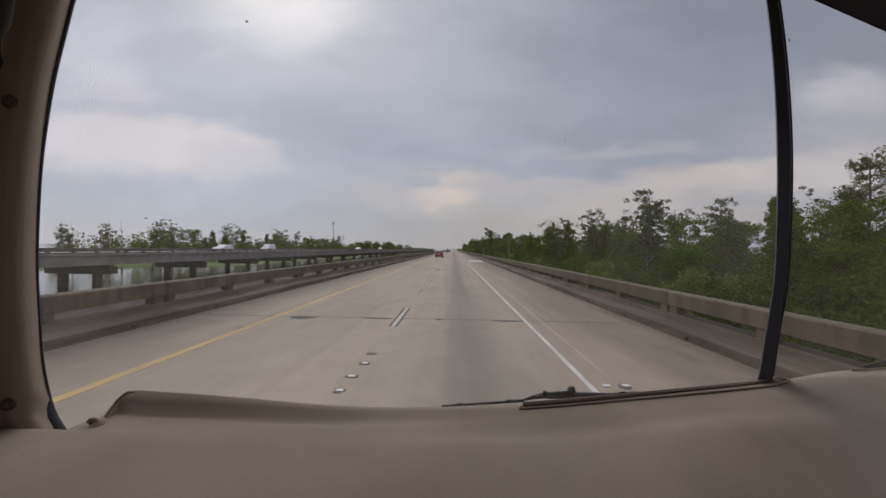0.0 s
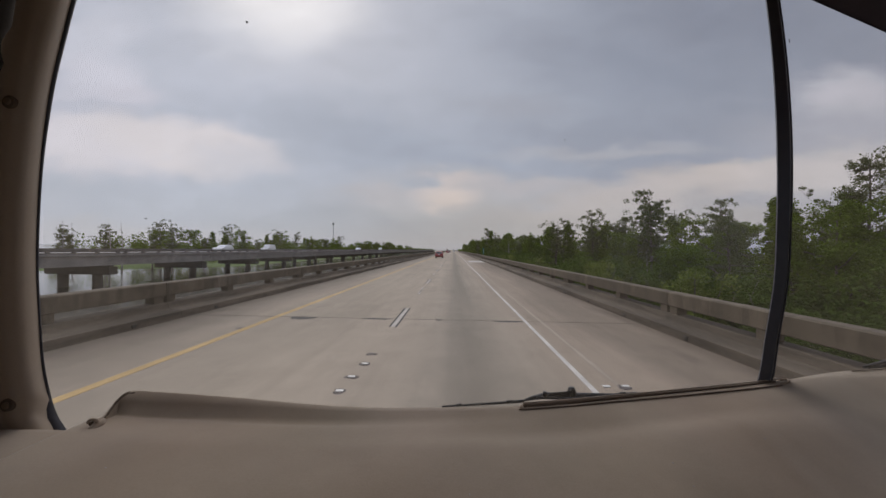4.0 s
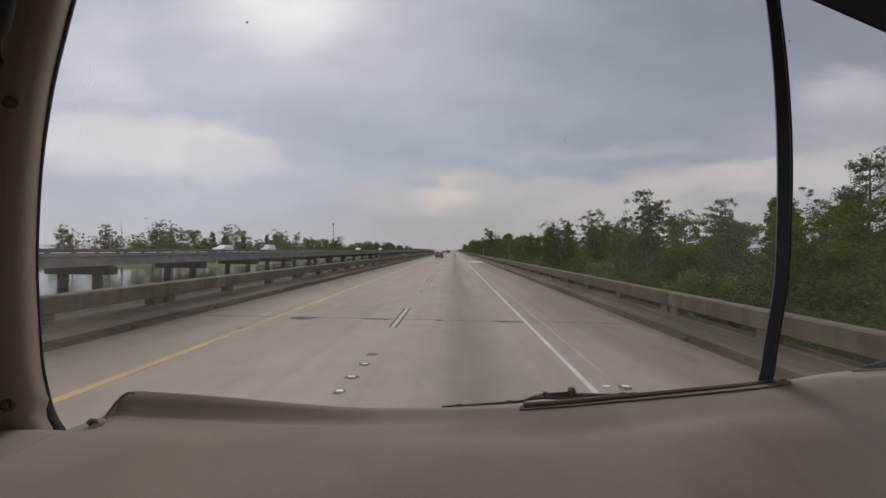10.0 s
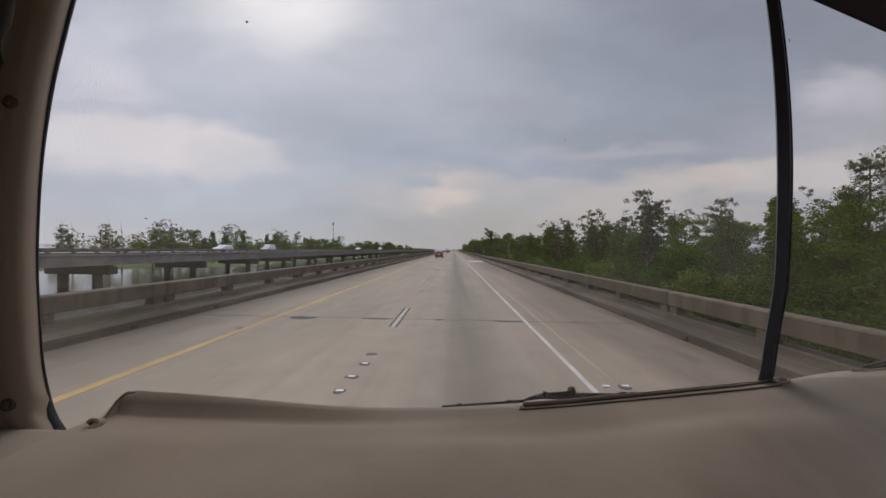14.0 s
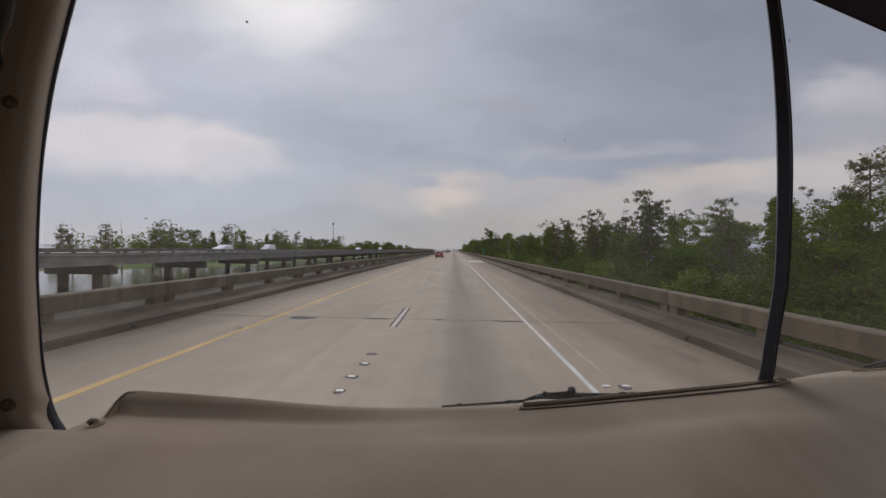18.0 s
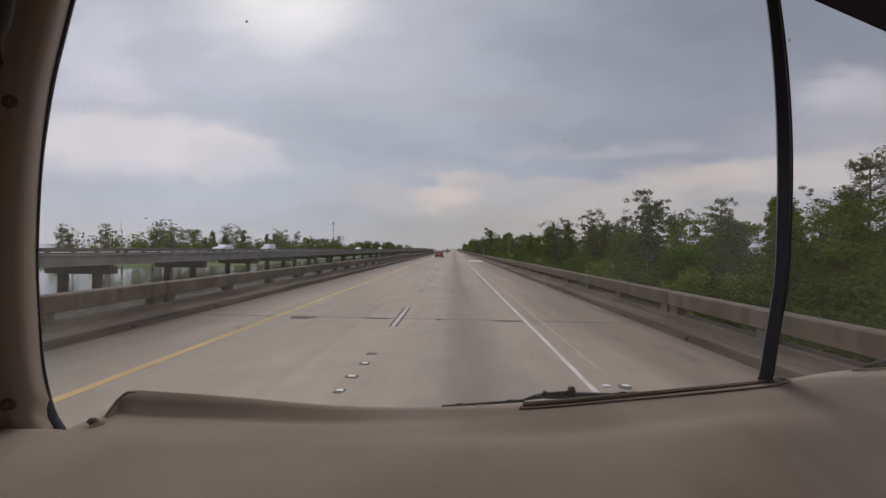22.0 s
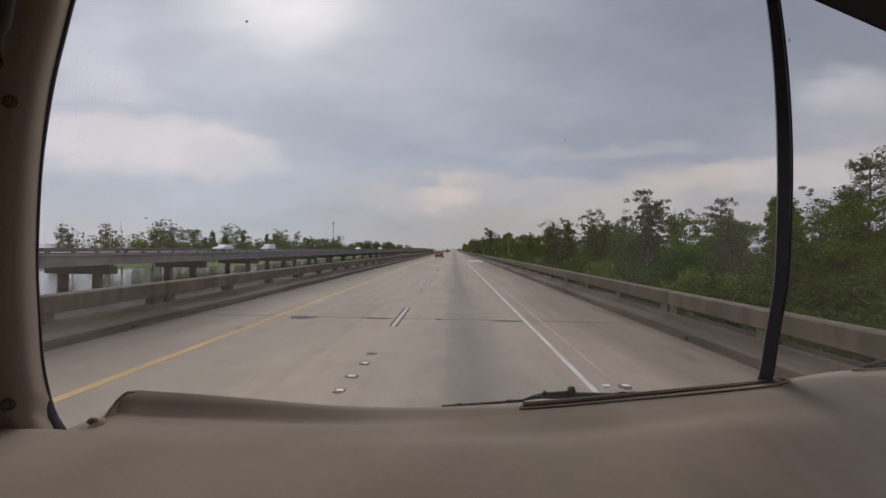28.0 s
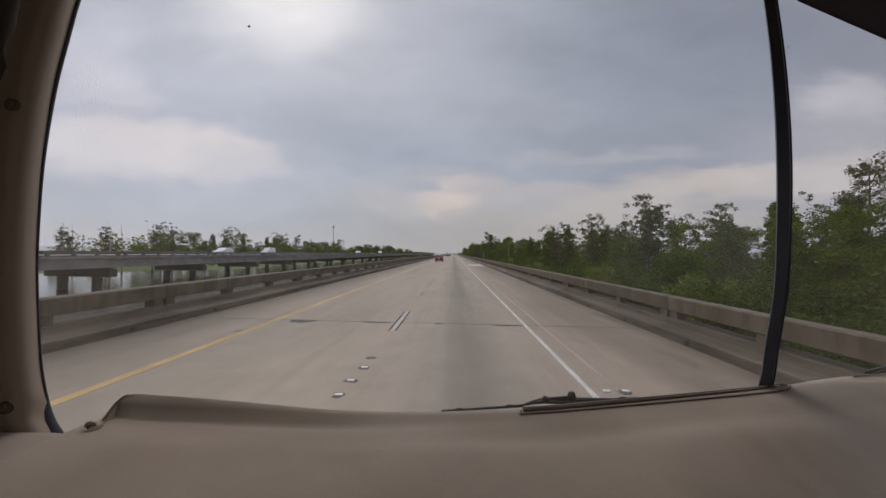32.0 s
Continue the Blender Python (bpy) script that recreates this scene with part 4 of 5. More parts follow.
# ---- traffic ----
def car(name, paint, label, long=4.6, wide=1.85, high=1.66, van=False):
    root = tagged(new(name), label, "car", "traffic")
    h, l = high, long / 2
    roof0, roof1 = (-l + 0.15, l - 1.9) if van else (-l + 0.45, l - 2.0)
    side = [(-l, 0.42), (-l + 0.02, 0.95), (-l + 0.10, 1.0), (roof0, h - 0.08), (roof0 + 0.25, h), (roof1 - 0.2, h), (roof1 + 0.15, h - 0.06), (l - 1.25, 1.0), (l - 0.15, 0.86), (l, 0.70), (l, 0.36), (l - 0.5, 0.24), (-l + 0.45, 0.24)]
    body = bmesh.new()
    rows = []
    for x, inset in ((-1, 0.06), (-0.94, 0.0), (0.94, 0.0), (1, 0.06)):
        rows.append([body.verts.new((x * wide / 2 * (1 - (0.16 if z > 1.05 else 0)), y * (1 - inset * 0.2), z - (inset * 0.3 if z > 0.5 else -inset * 0.3))) for y, z in side])
    n = len(side)
    for i in range(3):
        for j in range(n):
            body.faces.new((rows[i][j], rows[i][(j + 1) % n], rows[i + 1][(j + 1) % n], rows[i + 1][j]))
    body.faces.new(rows[0])
    body.faces.new(rows[3][::-1])
    part("body", done(body), paint, root)
    w = wide / 2
    zt = h - 0.13

    def glass(pts, out):
        o = Vector(out)
        v = [Vector(p) + o * 0.012 for p in pts] + [Vector(p) - o * 0.02 for p in pts]
        k = len(pts)
        f = [tuple(range(k)), tuple(range(2 * k - 1, k - 1, -1))] + [(i, i + k, (i + 1) % k + k, (i + 1) % k) for i in range(k)]
        return mesh_of([tuple(q) for q in v], f)

    part("rear_window", glass([(-w * 0.78, -l + 0.13, 1.04), (w * 0.78, -l + 0.13, 1.04), (w * 0.70, roof0 - 0.02, zt), (-w * 0.70, roof0 - 0.02, zt)], (0, -0.9, 0.4)), CARGLASS, root, "dark tinted rear window")
    part("windscreen", glass([(-w * 0.78, l - 1.32, 1.04), (w * 0.78, l - 1.32, 1.04), (w * 0.70, roof1 + 0.12, zt), (-w * 0.70, roof1 + 0.12, zt)], (0, 0.7, 0.7)), CARGLASS, root)
    for s in (-1, 1):
        part("side_window", glass([(s * w * 0.86, -l + 0.35, 1.06), (s * w * 0.86, l - 1.5, 1.06), (s * w * 0.84, roof1, zt), (s * w * 0.84, roof0 + 0.15, zt)], (s, 0, 0.05)), CARGLASS, root)
        part("tail_light", boxed(s * w * 0.8 - 0.1, s * w * 0.8 + 0.1, -l - 0.012, -l + 0.05, 0.72, 0.98, 0.01), LAMP, root, "red tail light")
        for y in (-l + 0.85, l - 0.9):
            wheel = part("wheel", tube([(s * (w - 0.24), y, 0.34), (s * (w - 0.0), y, 0.34)], 0.34, 18), TYRE, root, "black rubber tyre")
            part("rim", tube([(s * (w - 0.05), y, 0.34), (s * (w + 0.012), y, 0.34)], 0.21, 12), ALLOY, wheel, "silver alloy rim")
    part("bumper", boxed(-w * 0.96, w * 0.96, -l - 0.06, -l + 0.1, 0.38, 0.62, 0.03), paint, root)
    part("plate", boxed(-0.16, 0.16, -l - 0.03, -l + 0.0, 0.72, 0.87), PLATE, root, "blank pale plate")
    return root


RED = material("dark_red_car_paint", (0.22, 0.015, 0.02), 0.3, 0, 0.05, 3, 60, 0, spec=0.6)
PALE = material("white_car_paint", (0.7, 0.7, 0.7), 0.3, 0, 0.05, 3, 60, 0, spec=0.6)
NAVY = material("dark_blue_car_paint", (0.02, 0.03, 0.06), 0.3, 0, 0.05, 3, 60, 0, spec=0.6)
car("suv", RED, "dark red crossover car ahead on the concrete road").matrix_basis = pose(-3.5, 88, 0.002)
car("sedan", RED, "small red car far ahead on the road", 4.5, 1.8, 1.5).matrix_basis = pose(-3.4, 205, 0.002)
car("pickup", NAVY, "dark blue car far ahead on the road", 5.0, 1.9, 1.75).matrix_basis = pose(-3.3, 260, 0.002)
car("van", PALE, "white van far ahead on the concrete road", 5.2, 1.95, 2.2, True).matrix_basis = pose(0.2, 330, 0.002)
for y, x, kind in ((78, -51, 0), (104, -54.5, 1), (190, -51, 0), (262, -54, 1)):
    ob = car("sedan" if kind == 0 else "van", PALE, "white car on the opposite bridge", 4.6 + 0.5 * kind, 1.85, 1.5 + 0.4 * kind, kind == 1)
    ob.matrix_basis = pose(x, y, DECK + 0.002, 0, 0, 180)

# ---- far roadside things ----
fence = tagged(new("screen_fence"), "tall rusty wire screen fence on the bridge rail", "fence")
fence.matrix_basis = pose(L_FOOT - 0.63, 435, 1.0)
post_me = boxed(-0.04, 0.04, -0.04, 0.04, -0.01, 2.3)
for i in range(24):
    part("post", post_me, RUST, fence, at=pose(0, i * 3.0, 0))
for z in (0.1, 1.15, 2.25):
    part("rail", boxed(-0.025, 0.025, 0, 69, z - 0.03, z + 0.03), RUST, fence)
verts, faces = [], []
for i in range(230):
    tube_data([(0, i * 0.3, 0.1), (0, i * 0.3 + 0.01, 2.25)], [0.012, 0.012], 3, verts, faces)
for i in range(8):
    tube_data([(0, 0, 0.25 + i * 0.28), (0, 69, 0.25 + i * 0.28)], [0.01, 0.01], 3, verts, faces)
tagged(part("wire_mesh", mesh_of(verts, faces), RUST, fence), kind="stuff")

# the numbered marker by the shoulder
marker = tagged(new("mile_marker"), "narrow green mile marker sign on a steel post by the rail", "sign")
marker.matrix_basis = pose(R_FOOT + 0.98, 78, 0)
part("post", boxed(-0.03, 0.03, -0.02, 0.02, -0.3, 2.5), STEEL, marker)
plate = part("panel", boxed(-0.15, 0.15, -0.035, -0.021, 1.3, 2.5, 0.004), SIGN, marker)
for z, digit in ((2.12, "2"), (1.86, "1"), (1.60, "4"), (1.34, "2")):
    text = bpy.data.curves.new("digit", "FONT")
    text.body, text.size, text.align_x, text.extrude = digit, 0.30, "CENTER", 0.002
    text.materials.append(BUTTON)
    ob = new("digit", text)
    ob.parent = plate
    ob.matrix_basis = pose(0, -0.039, z, 90, 0, 0)

for x, y, tall, boxy in ((13.5, 540, 13, True), (34, 560, 11, False)):
    pole = tagged(new("utility_pole"), "tall slim grey pole with a small box in the grass" if boxy else "grey wooden utility pole with a transformer", "pole")
    pole.matrix_basis = pose(x, y, WATER_Z + 0.6)
    part("shaft", tube([(0, 0, -1.0), (0, 0, tall)], [0.16, 0.09], 10), POLEWOOD, pole)
    part("box", boxed(-0.5, 0.5, -0.3, 0.3, 5.0, 5.5, 0.04) if boxy else tube([(0.3, 0, tall - 2.2), (0.3, 0, tall - 1.2)], 0.26, 10), STEEL, pole, "pale steel box")
    part("arm", boxed(-0.5, 0.1, -0.05, 0.05, tall * 0.75, tall * 0.75 + 0.1), STEEL, pole)
mast = tagged(new("radio_mast"), "thin tall radio mast beyond the woods", "mast")
mast.matrix_basis = pose(-190, 560, WATER_Z + 0.2)
part("shaft", tube([(0, 0, -0.5), (0, 0, 46)], [0.7, 0.35], 6), STEEL, mast)
part("antenna", boxed(-1.2, 1.2, -1.2, 1.2, 42, 45, 0.1), STEEL, mast)

# ---- the cab: everything below in the vehicle's own frame, heights from the eye ----
def cab(name, label, category, kind=""):
    ob = tagged(new(name), label, category, kind=kind)
    ob.matrix_basis = CAB @ pose(0, 0, EYE)
    return ob


# dash: far edge as slope below the eye against slope to the side
EDGE = [(-1.6, 0.502), (-1.10, 0.502), (-1.04, 0.507), (-1.005, 0.514), (-0.978, 0.502), (-0.948, 0.474), (-0.91, 0.421), (-0.875, 0.396), (-0.80, 0.397), (-0.60, 0.411), (-0.32, 0.435),
        (-0.16, 0.441), (0.0, 0.440), (0.22, 0.434), (0.50, 0.410), (0.80, 0.381), (0.95, 0.364), (1.08, 0.343), (1.24, 0.330), (1.6, 0.318)]
LIP = [(-1.6, 0.0), (-1.0, 0.0), (-0.95, 0.006), (-0.91, 0.017), (-0.86, 0.028), (-0.6, 0.024), (-0.3, 0.013), (0.0, 0.006), (0.3, 0.004), (1.6, 0.003)]
TOP = -0.285


def dash_edge(u):
    z = TOP + spline(LIP, u)
    return -z / spline(EDGE, u), z


dash = cab("dashboard", "wide taupe cloth-covered dashboard below the windscreen", "dashboard")
cols = [-1.36 + 3.26 * i / 220 for i in range(221)]
verts, faces = [], []
ROWS_V = 44
for u in cols:
    ye, ze = dash_edge(u)
    for j in range(ROWS_V):
        s = j / (ROWS_V - 1)
        y = 0.10 + (ye - 0.10) * s
        away = ye - y
        ease = 0.055 * min(1.0, away / 0.03)
        lip = sum(spline(LIP, max(-1.6, min(1.6, u + ease * k / 3))) for k in range(-3, 4)) / 7
        level = max(0.0, min(1.0, (-u - 0.90) / 0.22))
        level = level * level * (3 - 2 * level)
        back = min(1.0, away / (0.026 + 0.020 * max(0.0, min(1.0, (u + 0.7) / 0.5))))
        rise = lip * (1 - back * back * (3 - 2 * back))
        hump = max(0.0, min(1.0, (0.25 - u) / 0.5)) * (1 - level)
        rise += hump * (0.010 * max(0.0, min(1.0, (away - 0.02) / 0.10)) - 0.003 * math.exp(-((away - 0.030) / 0.014) ** 2))
        right = max(0.0, min(1.0, (u + 0.25) / 0.55)) * max(0.35, min(1.0, 1.6 - u))
        rise -= 0.006 * right * math.exp(-((away - 0.085) / 0.03) ** 2)
        fall = max(0.0, min(1.0, (away - 0.08 + 0.08 * max(0.0, min(1.0, (u - 0.7) / 0.3))) / 0.30)) * max(0.0, min(1.0, (u - 0.2) / 0.55))
        rise -= 0.085 * fall * fall * (3 - 2 * fall)
        rise += 0.0020 * math.sin(9 * u + 1.2) * math.exp(-((away - 0.13) / 0.05) ** 2)
        sag = -0.05 * max(0.0, (0.30 - y) / 0.2) ** 2 + 0.0022 * noise.noise((u * 3, y * 9, 0.4)) * (1 - s)
        verts.append((u * ye, y, TOP + rise + sag))
    for dy, dz in ((0.006, -0.003), (0.012, -0.012), (0.014, -0.05), (0.012, -0.30)):
        verts.append((u * ye, ye + dy, ze + dz))
nr = ROWS_V + 4
for i in range(len(cols) - 1):
    for j in range(nr - 1):
        a = i * nr + j
        faces.append((a, a + nr, a + nr + 1, a + 1))
part("cover", mesh_of(verts, faces, True), COVER, dash)
cover_points = [Vector(v) for v in verts]


def on_edge(u, dy=0.0, dz=0.0):
    ye, ze = dash_edge(u)
    return (u * (ye + dy), ye + dy, ze + dz)



def edge_line(u0, u1, back, up, radius, count=44):
    """A round cord along the cover's far edge; back, up and radius run from the first end to the last."""
    pts, radii = [], []
    for i in range(count + 1):
        k = i / count
        pts.append(on_edge(u0 + (u1 - u0) * k, -(back[0] + (back[1] - back[0]) * k), up))
        radii.append(radius[0] + (radius[1] - radius[0]) * k)
    return tube(pts, radii, 8)


# solid cord; the shade inside the open fold is its dark colour
part("fold", edge_line(0.225, 0.925, (0.006, 0.004), 0.0010, (0.0043, 0.0017)), FOLD, dash, "solid dark cord standing for the shaded gap of the cover's fold")
part("lip", edge_line(0.222, 0.945, (-0.0005, -0.0005), 0.0036, (0.0014, 0.0016)), PIPING, dash, "thin tan lip of the fold")
part("piping", edge_line(0.215, 0.948, (0.0140, 0.0250), 0.0002, (0.0014, 0.0013)), PIPING, dash, "tan corded piping of the cover")
part("seam", edge_line(0.212, 0.945, (0.0165, 0.0275), -0.0002, (0.0010, 0.0009)), FOLD, dash, "fine dark seam under the piping")
part("piping_loop", tube([on_edge(0.940 + 0.024 * math.sin(w), -0.0120 + 0.0130 * math.cos(w), 0.0015) for w in [math.pi * i / 12 for i in range(13)]], 0.0023, 8), PIPING, dash)
part("piping_end", tube([on_edge(0.217, -0.014 + 0.0125 * i / 6, 0.0015) for i in range(7)], 0.0022, 8), PIPING, dash)
for shift in (0.0, 0.014):
    part("hump_seam", tube([on_edge(-0.948 + shift + 0.076 * i / 14, -0.004 - 0.5 * shift, 0.0008) for i in range(15)], 0.0010, 6), FOLD, dash, "dark double seam up the hump")
part("far_seam", tube([on_edge(1.14 + 0.2 * i / 10, -0.008 - 0.003 * math.sin(i * 0.35), 0.0014) for i in range(11)], 0.0016, 6), FOLD, dash, "dark seam at the cover's far end")
# cover's loop and eyelet beside the pillar
loop = []
for i in range(13):
    w = -0.6 + 4.2 * i / 12
    loop.append((-0.976 * 0.566 + 0.007 * math.cos(w), 0.566, -0.2725 + 0.0045 * math.sin(w)))
part("eyelet", tube(loop, 0.0024, 8), COVER, dash, "small cloth loop with an eyelet")
# no opening: a plug whose dark colour gives the hole's shade
part("eyelet_hole", tube([(-0.976 * 0.566, 0.562, -0.2735), (-0.976 * 0.566, 0.568, -0.2735)], 0.0030, 10), FOLD, dash, "dark plug standing for the shaded eyelet hole")
flap = []
for i in range(9):
    k = i / 8
    flap.append((-0.5475 - 0.004 * k + 0.004 * math.sin(math.pi * k), 0.549 + 0.034 * k, -0.2825 + 0.0065 * k + 0.002 * math.sin(math.pi * k)))
part("flap", tube(flap, [0.002, 0.0045, 0.0060, 0.0066, 0.0068, 0.0066, 0.0060, 0.0050, 0.003], 10, True, 0.7), COVER, dash, "small folded cloth flap")

crumb = bmesh.new()
bmesh.ops.create_icosphere(crumb, subdivisions=1, radius=0.0009)
crumb_me = done(crumb)
for u, s, size in ((-0.932, 0.611, 1.3), (0.632, 0.586, 1.5), (-1.02, 0.575, 1.0), (0.49, 0.547, 1.1), (0.891, 0.526, 1.0), (-0.879, 0.518, 0.8), (0.085, 0.690, 1.2), (0.690, 0.658, 1.0)):
    spot = min(cover_points, key=lambda p: (p.x / p.y - u) ** 2 + (p.z / p.y + s) ** 2)
    part("crumb", crumb_me, SPECK, dash, "tiny dark crumb", at=Matrix.Translation(spot) @ Matrix.Diagonal((size, size, size * 0.7, 1)))

# left windscreen pillar: its edge to the glass, slope to the side against height slope
PILLAR = [(-0.60, -1.03), (-0.51, -1.045), (-0.46, -1.075), (-0.39, -1.096), (-0.31, -1.111), (-0.19, -1.120), (-0.06, -1.126), (0.065, -1.124), (0.22, -1.115), (0.34, -1.1005), (0.475, -1.077), (0.59, -1.049), (0.694, -1.022), (0.95, -0.945)]
INSET = [(-0.60, 0.036), (-0.47, 0.028), (-0.435, 0.016), (-0.415, 0.005), (0.2, 0.005), (0.5, 0.009), (1.0, 0.010)]
pillar = cab("windscreen_pillar", "curved tan plastic pillar trim with dark screw caps", "pillar trim")
verts, faces = [], []
across = [(0.0, 0.646), (0.004, 0.633), (0.015, 0.618), (0.035, 0.597), (0.065, 0.581), (0.105, 0.575), (0.15, 0.575), (0.20, 0.54)]
hs = [-0.60 + 1.55 * i / 60 for i in range(61)]
for h in hs:
    u = spline(PILLAR, h) - spline(INSET, h)
    for du, y in across:
        verts.append(((u - du) * y, y, h * y))
n = len(across)
for i in range(60):
    for j in range(n - 1):
        a = i * n + j
        faces.append((a, a + n, a + n + 1, a + 1))
part("trim", mesh_of(verts, faces, True), TRIM, pillar)
wid = [(-0.56, 0.012), (-0.5, 0.030), (-0.44, 0.022), (-0.395, 0.004), (-0.2, 0.003), (0.1, 0.004), (0.3, 0.005), (0.7, 0.006)]
verts, faces = [], []
for h in hs:
    u = spline(PILLAR, h)
    w = spline(wid, h) * 0.67
    for dx, y in ((0.0, 0.648), (-w, 0.633), (-w - 0.012, 0.629), (-w - 0.012, 0.67), (0.0, 0.67)):
        verts.append((u * y + dx, y, h * y))
for i in range(60):
    for j in range(5):
        a, b = i * 5 + j, i * 5 + (j + 1) % 5
        faces.append((a, a + 5, b + 5, b))
part("seal", mesh_of(verts, faces, True), RUBBER, pillar, "black rubber windscreen seal")
for u, h in ((-1.208, 0.411), (-1.212, -0.433)):
    y = 0.575
    turn = Matrix.Rotation(radians(86), 4, "X")
    # recess is a flat dark disc, its shade put into the colour
    for name, ra, rb, deep, mat, label in (("screw_recess", 0.0110, 0.0100, 0.005, FOLD, "dark disc standing for the shaded screw recess"), ("screw_cap", 0.0066, 0.0052, 0.010, CAPPLASTIC, "brown round screw cap")):
        cap = bmesh.new()
        bmesh.ops.create_cone(cap, cap_ends=True, segments=20, radius1=ra, radius2=rb, depth=deep)
        part(name, done(cap), mat, pillar, label, at=Matrix.Translation((u * y, y, h * y)) @ turn)

# centre divider between the two windscreen panes
MID = [(-0.42, 0.855), (-0.38, 0.890), (-0.25, 0.914), (-0.09, 0.940), (0.065, 0.948), (0.22, 0.951), (0.38, 0.947), (0.54, 0.936), (0.694, 0.918), (0.95, 0.88)]
WIDE = [(-0.42, 0.040), (-0.25, 0.038), (0.06, 0.040), (0.3, 0.042), (0.694, 0.037), (0.95, 0.035)]
divider = cab("windscreen_divider", "slim black upright bar between the windscreen panes", "window bar")
verts, faces = [], []
for i in range(51):
    h = -0.40 + 1.3 * i / 50
    y = 0.766
    u, w = spline(MID, h), spline(WIDE, h) * y / 2
    for dx, dy in ((-w, 0.002), (-w * 0.82, -0.005), (w * 0.82, -0.005), (w, 0.002), (w * 0.9, 0.022), (-w * 0.9, 0.022)):
        verts.append((u * (y + dy) + dx, y + dy, h * (y + dy)))
for i in range(50):
    for j in range(6):
        a, b = i * 6 + j, i * 6 + (j + 1) % 6
        faces.append((a, b, b + 6, a + 6))
part("bar", mesh_of(verts, faces, False), DIVIDER, divider)
for s in (-1, 1):
    line = []
    for i in range(51):
        h = -0.40 + 1.3 * i / 50
        line.append((spline(MID, h) * 0.766 + s * spline(WIDE, h) * 0.766 * 0.46, 0.763, h * 0.763))
    part("gasket", tube(line, 0.0016, 6), RUBBER, divider, "thin rubber gasket along the bar")

# panes
for name, a, b in (("windscreen_left", (-0.76, 0.676), (0.70, 0.775)), ("windscreen_right", (0.70, 0.775), (1.70, 0.888))):
    pane = cab(name, "clear flat windscreen pane with dust and insect specks", "windscreen", "structure")
    (xa, ya), (xb, yb) = a, b
    me = mesh_of([(xa, ya, -0.40), (xb, yb, -0.40), (xb, yb, 0.70), (xa, ya, 0.70), (xa, ya + 0.006, -0.40), (xb, yb + 0.006, -0.40), (xb, yb + 0.006, 0.70), (xa, ya + 0.006, 0.70)],
                 [(0, 1, 2, 3), (7, 6, 5, 4), (0, 4, 5, 1), (3, 2, 6, 7)])
    glass = part("pane", me, GLASS, pane)
    glass.visible_shadow = False
    left = name == "windscreen_left"
    k0, k1 = (0.7275, 0.0678) if left else (0.6959, 0.113)
    marks = ((-0.547, 0.634, 0.0026, 1.0, 0.9), (0.340, 0.305, 0.0020, 0.45, 1.4), (-0.828, 0.086, 0.0021, 1.5, 0.5), (0.034, 0.156, 0.0010, 1, 1), (0.70, 0.345, 0.0011, 1, 1), (-0.305, -0.30, 0.001, 0.7, 1.3),
             (0.83, 0.52, 0.0010, 0.6, 1.4), (0.29, 0.62, 0.0007, 1, 1), (-0.93, 0.03, 0.0007, 1, 1), (0.88, -0.045, 0.0010, 1, 1))
    if not left:
        marks = ((0.966, 0.581, 0.0022, 0.45, 1.7), (1.19, 0.056, 0.0016, 0.8, 1.0), (1.02, 0.20, 0.0006, 1, 1), (1.10, 0.33, 0.0006, 1, 1))
    for u, h, r, ax, az in marks:
        y = k0 / (1 - k1 * u) - 0.004
        bm = bmesh.new()
        bmesh.ops.create_icosphere(bm, subdivisions=2, radius=r)
        for v in bm.verts:
            v.co *= 0.5 + 1.5 * abs(noise.noise(v.co * 750 + Vector((u, h, 0))))
            v.co.x, v.co.y, v.co.z = v.co.x * ax, v.co.y * 0.4, v.co.z * az
        part("speck", done(bm), SPECK, pane, "dried dark insect speck", at=pose(u * y, y, h * y))

# wipers at rest outside the glass
def wiper(label):
    return cab("windscreen_wiper", label, "wiper")


w1 = wiper("black windscreen wiper resting along the windscreen's foot")


def at(u, s, y):
    return (u * y, y, -s * y)


part("blade", tube([at(-0.003, 0.4375, 0.79), at(0.08, 0.4325, 0.79), at(0.16, 0.4275, 0.79), at(0.225, 0.4225, 0.79)], [0.002, 0.0026, 0.003, 0.0034], 6), WIPER, w1, "thin rubber blade")
part("arm", tube([at(0.222, 0.4215, 0.80), at(0.252, 0.413, 0.80), at(0.285, 0.407, 0.80), at(0.36, 0.408, 0.80), at(0.475, 0.408, 0.80)], [0.0022, 0.0055, 0.008, 0.008, 0.006], 8, True, 0.9), WIPER, w1)
part("link", tube([at(0.262, 0.412, 0.79), at(0.36, 0.416, 0.79), at(0.46, 0.410, 0.79), at(0.55, 0.407, 0.79)], 0.0032, 6), WIPER, w1)
part("far_blade", tube([at(0.42, 0.409, 0.81), at(0.50, 0.4035, 0.81), at(0.58, 0.400, 0.81), at(0.66, 0.399, 0.81)], [0.004, 0.0035, 0.003, 0.002], 6), WIPER, w1)
part("pivot", tube([at(0.3585, 0.414, 0.80), at(0.3585, 0.392, 0.80), at(0.358, 0.384, 0.80)], [0.0095, 0.009, 0.0062], 12), WIPER, w1, "round black pivot cap")
part("pivot_arm", tube([at(0.30, 0.402, 0.795), at(0.355, 0.398, 0.795)], 0.003, 6), WIPER, w1)
part("clip", tube([at(0.284, 0.408, 0.79), at(0.284, 0.396, 0.79)], [0.006, 0.0045], 8), WIPER, w1)
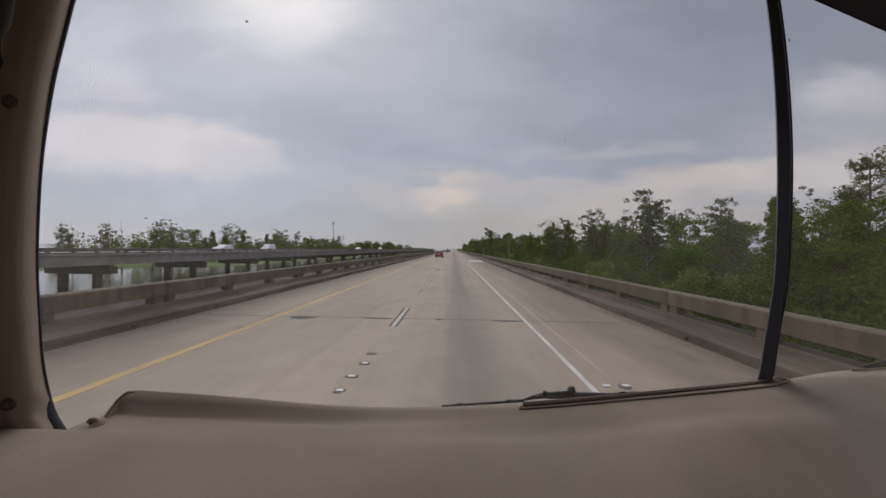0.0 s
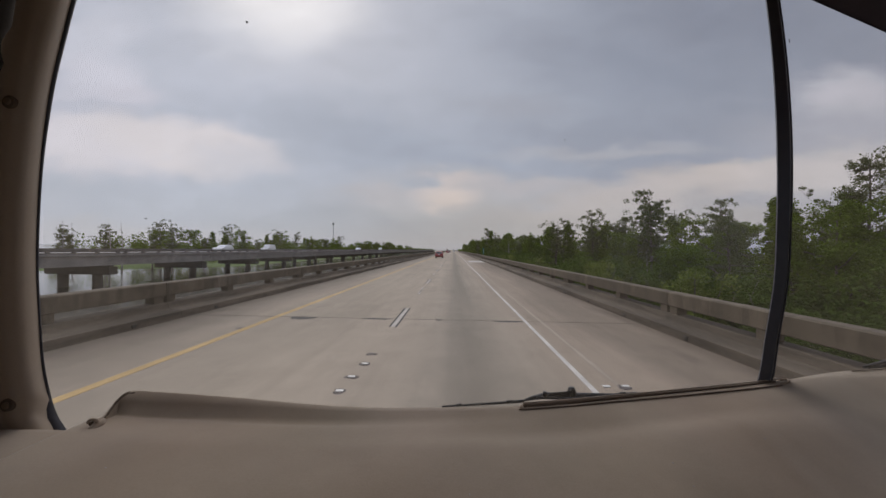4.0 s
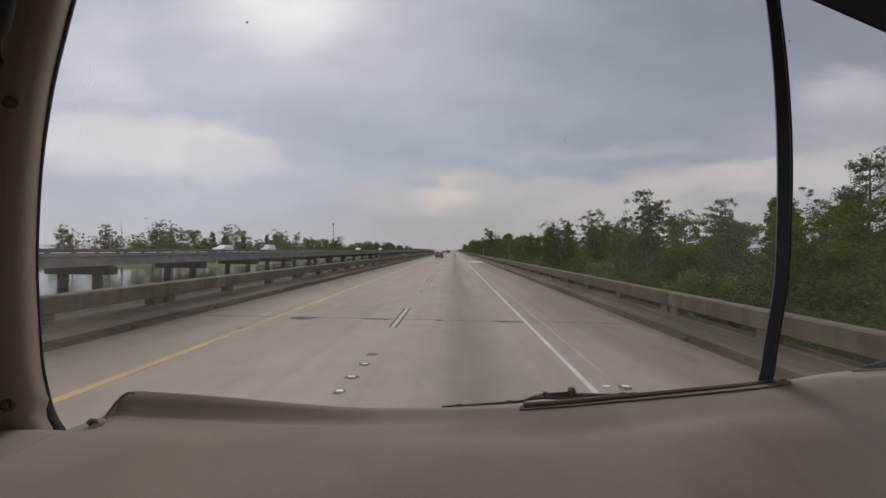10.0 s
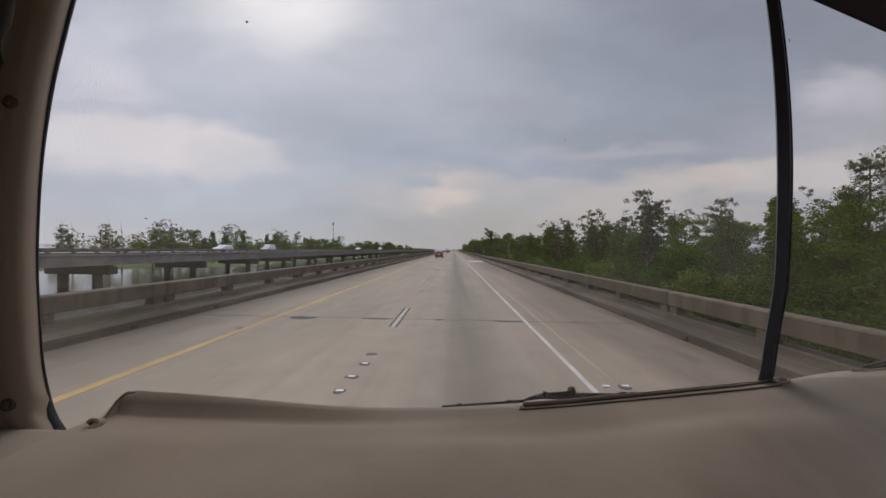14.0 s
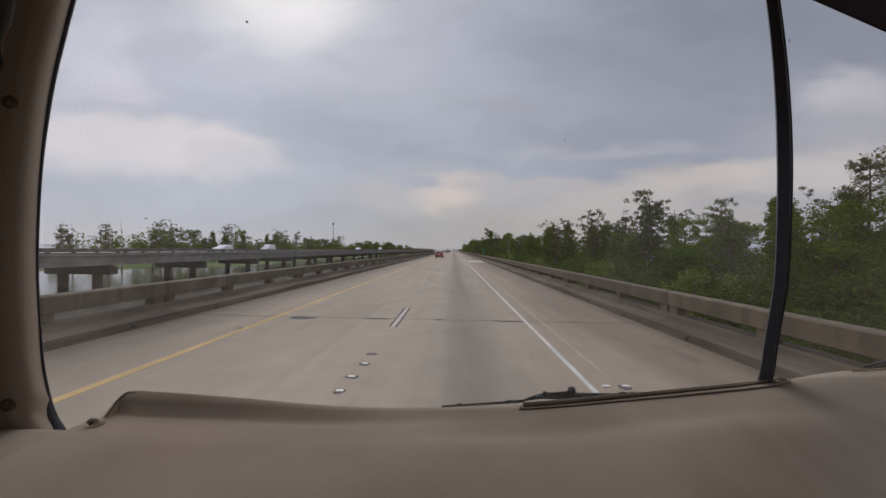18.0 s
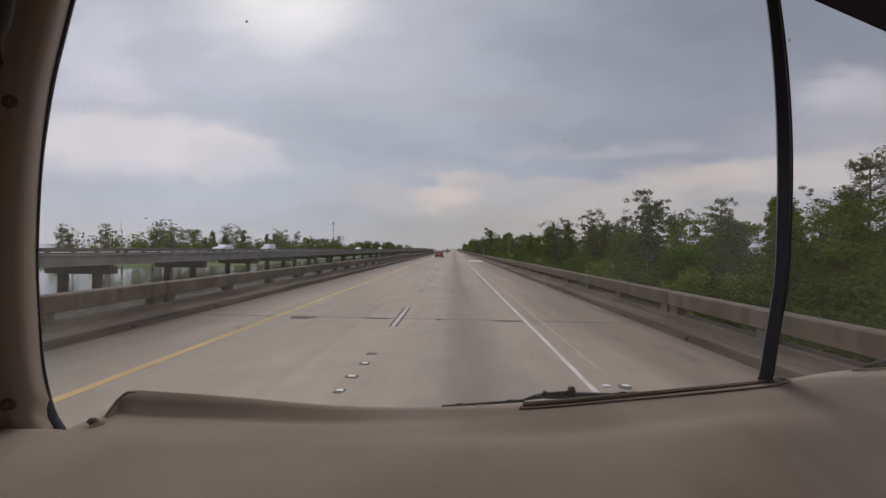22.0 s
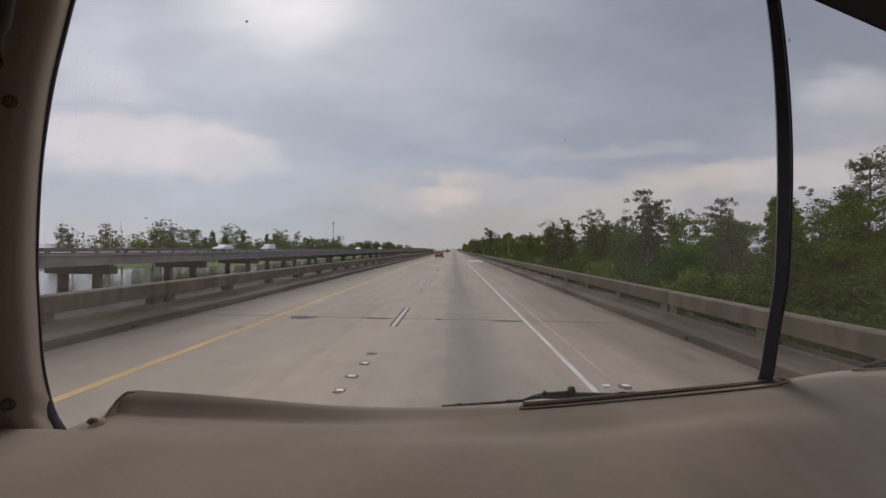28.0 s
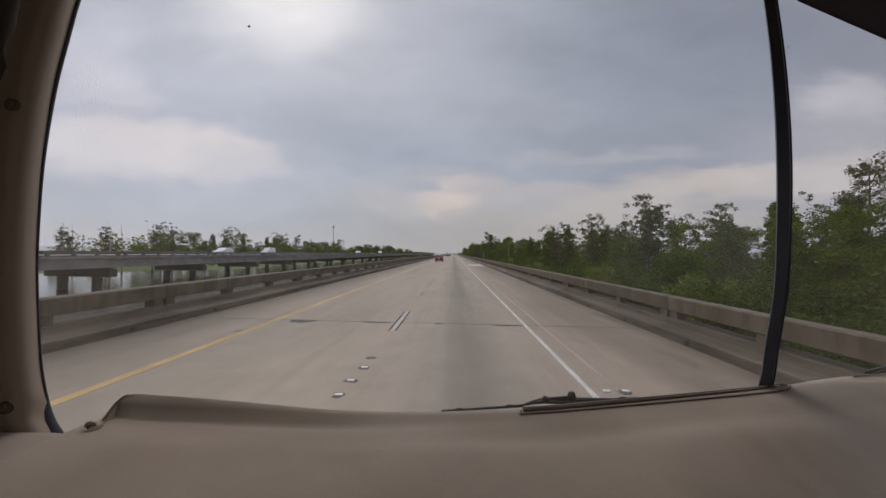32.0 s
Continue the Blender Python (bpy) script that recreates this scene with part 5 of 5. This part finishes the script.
for u in (0.045, 0.185, 0.50, 0.53, 0.57, 0.62):
    s = 0.4335 if u < 0.1 else 0.424 if u < 0.3 else 0.4015
    part("claw", tube([at(u - 0.008, s, 0.789), at(u + 0.008, s - 0.0012, 0.789)], 0.003, 6), WIPER, w1)
w2 = wiper("tip of the second black wiper at the windscreen's foot")
part("blade", tube([at(1.172, 0.328, 0.88), at(1.20, 0.322, 0.88), at(1.30, 0.296, 0.88)], [0.003, 0.005, 0.005], 6), WIPER, w2)
part("arm", tube([at(1.185, 0.329, 0.89), at(1.30, 0.314, 0.89)], 0.005, 6), WIPER, w2)

visor = cab("sun_visor", "dark vinyl sun visor folded at the windscreen's top", "visor")
verts, faces = [], []
for y in (0.50, 0.52):
    verts += [(0.985 * y, y, 0.715 * y), (1.26 * y, y, 0.594 * y), (1.75 * y, y, 0.40 * y), (1.9 * y, y, 0.9 * y), (1.0 * y, y, 1.1 * y)]
faces = [(0, 1, 2, 3, 4), (9, 8, 7, 6, 5)] + [(i, i + 5, (i + 1) % 5 + 5, (i + 1) % 5) for i in range(5)]
bm = bmesh.new()
vs = [bm.verts.new(v) for v in verts]
for f in faces:
    bm.faces.new([vs[k] for k in f])
bmesh.ops.recalc_face_normals(bm, faces=bm.faces[:])
bmesh.ops.bevel(bm, geom=bm.edges[:], offset=0.004, segments=2, affect="EDGES")
part("panel", done(bm), VISOR, visor)

# no real handle: a dark shape added for the shading above the pillar
handle = cab("grab_handle", "dark rounded shape added for the shade in the upper left corner", "handle")
part("grip", tube([(-0.605, 0.47, 0.42), (-0.592, 0.47, 0.35), (-0.592, 0.47, 0.30), (-0.605, 0.48, 0.255), (-0.65, 0.50, 0.20)], [0.024, 0.022, 0.017, 0.011, 0.006], 24), CORNER_TONE, handle)

# unseen shell that closes the cab; open side windows sized to light it inside
shell = cab("cab_shell", "plain beige-lined vehicle body round the driver's space", "vehicle body", "structure")
LO = -EYE + 0.03


def walled(name, boxes, mat):
    bm = bmesh.new()
    for b in boxes:
        add_box(bm, *b)
    part(name, done(bm), mat, shell)


walled("side_wall", [(-0.83, -0.77, -2.2, 0.66, LO, -0.25), (-0.83, -0.77, -2.2, 0.66, 0.50, 0.85), (-0.83, -0.77, -2.2, -1.8, -0.25, 0.50), (-0.83, -0.77, 0.30, 0.66, -0.25, 0.50)], LINING)
walled("side_wall", [(1.70, 1.76, -2.2, 0.95, LO, -0.25), (1.70, 1.76, -2.2, 0.95, 0.50, 0.85), (1.70, 1.76, -2.2, -1.5, -0.25, 0.50), (1.70, 1.76, 0.10, 0.95, -0.25, 0.50)], LINING)
walled("rear_wall", [(-0.83, 1.76, -2.26, -2.202, LO, 0.85)], LINING)
walled("roof_panel", [(-0.83, 1.76, -2.26, 0.98, 0.852, 0.91)], LINING)
walled("floor_panel", [(-0.738, 1.698, -2.2, 0.58, -1.30, -1.24)], LINING)
for lo, hi in ((LO, -0.402), (0.702, 0.851)):
    verts = [(-0.83, 0.662, lo), (1.76, 0.945, lo), (1.76, 1.0, lo), (-0.83, 0.72, lo), (-0.83, 0.662, hi), (1.76, 0.945, hi), (1.76, 1.0, hi), (-0.83, 0.72, hi)]
    part("front_panel", mesh_of(verts, [(3, 2, 1, 0), (4, 5, 6, 7), (0, 1, 5, 4), (1, 2, 6, 5), (2, 3, 7, 6), (3, 0, 4, 7)]), SHELL, shell, "cream painted front panel")
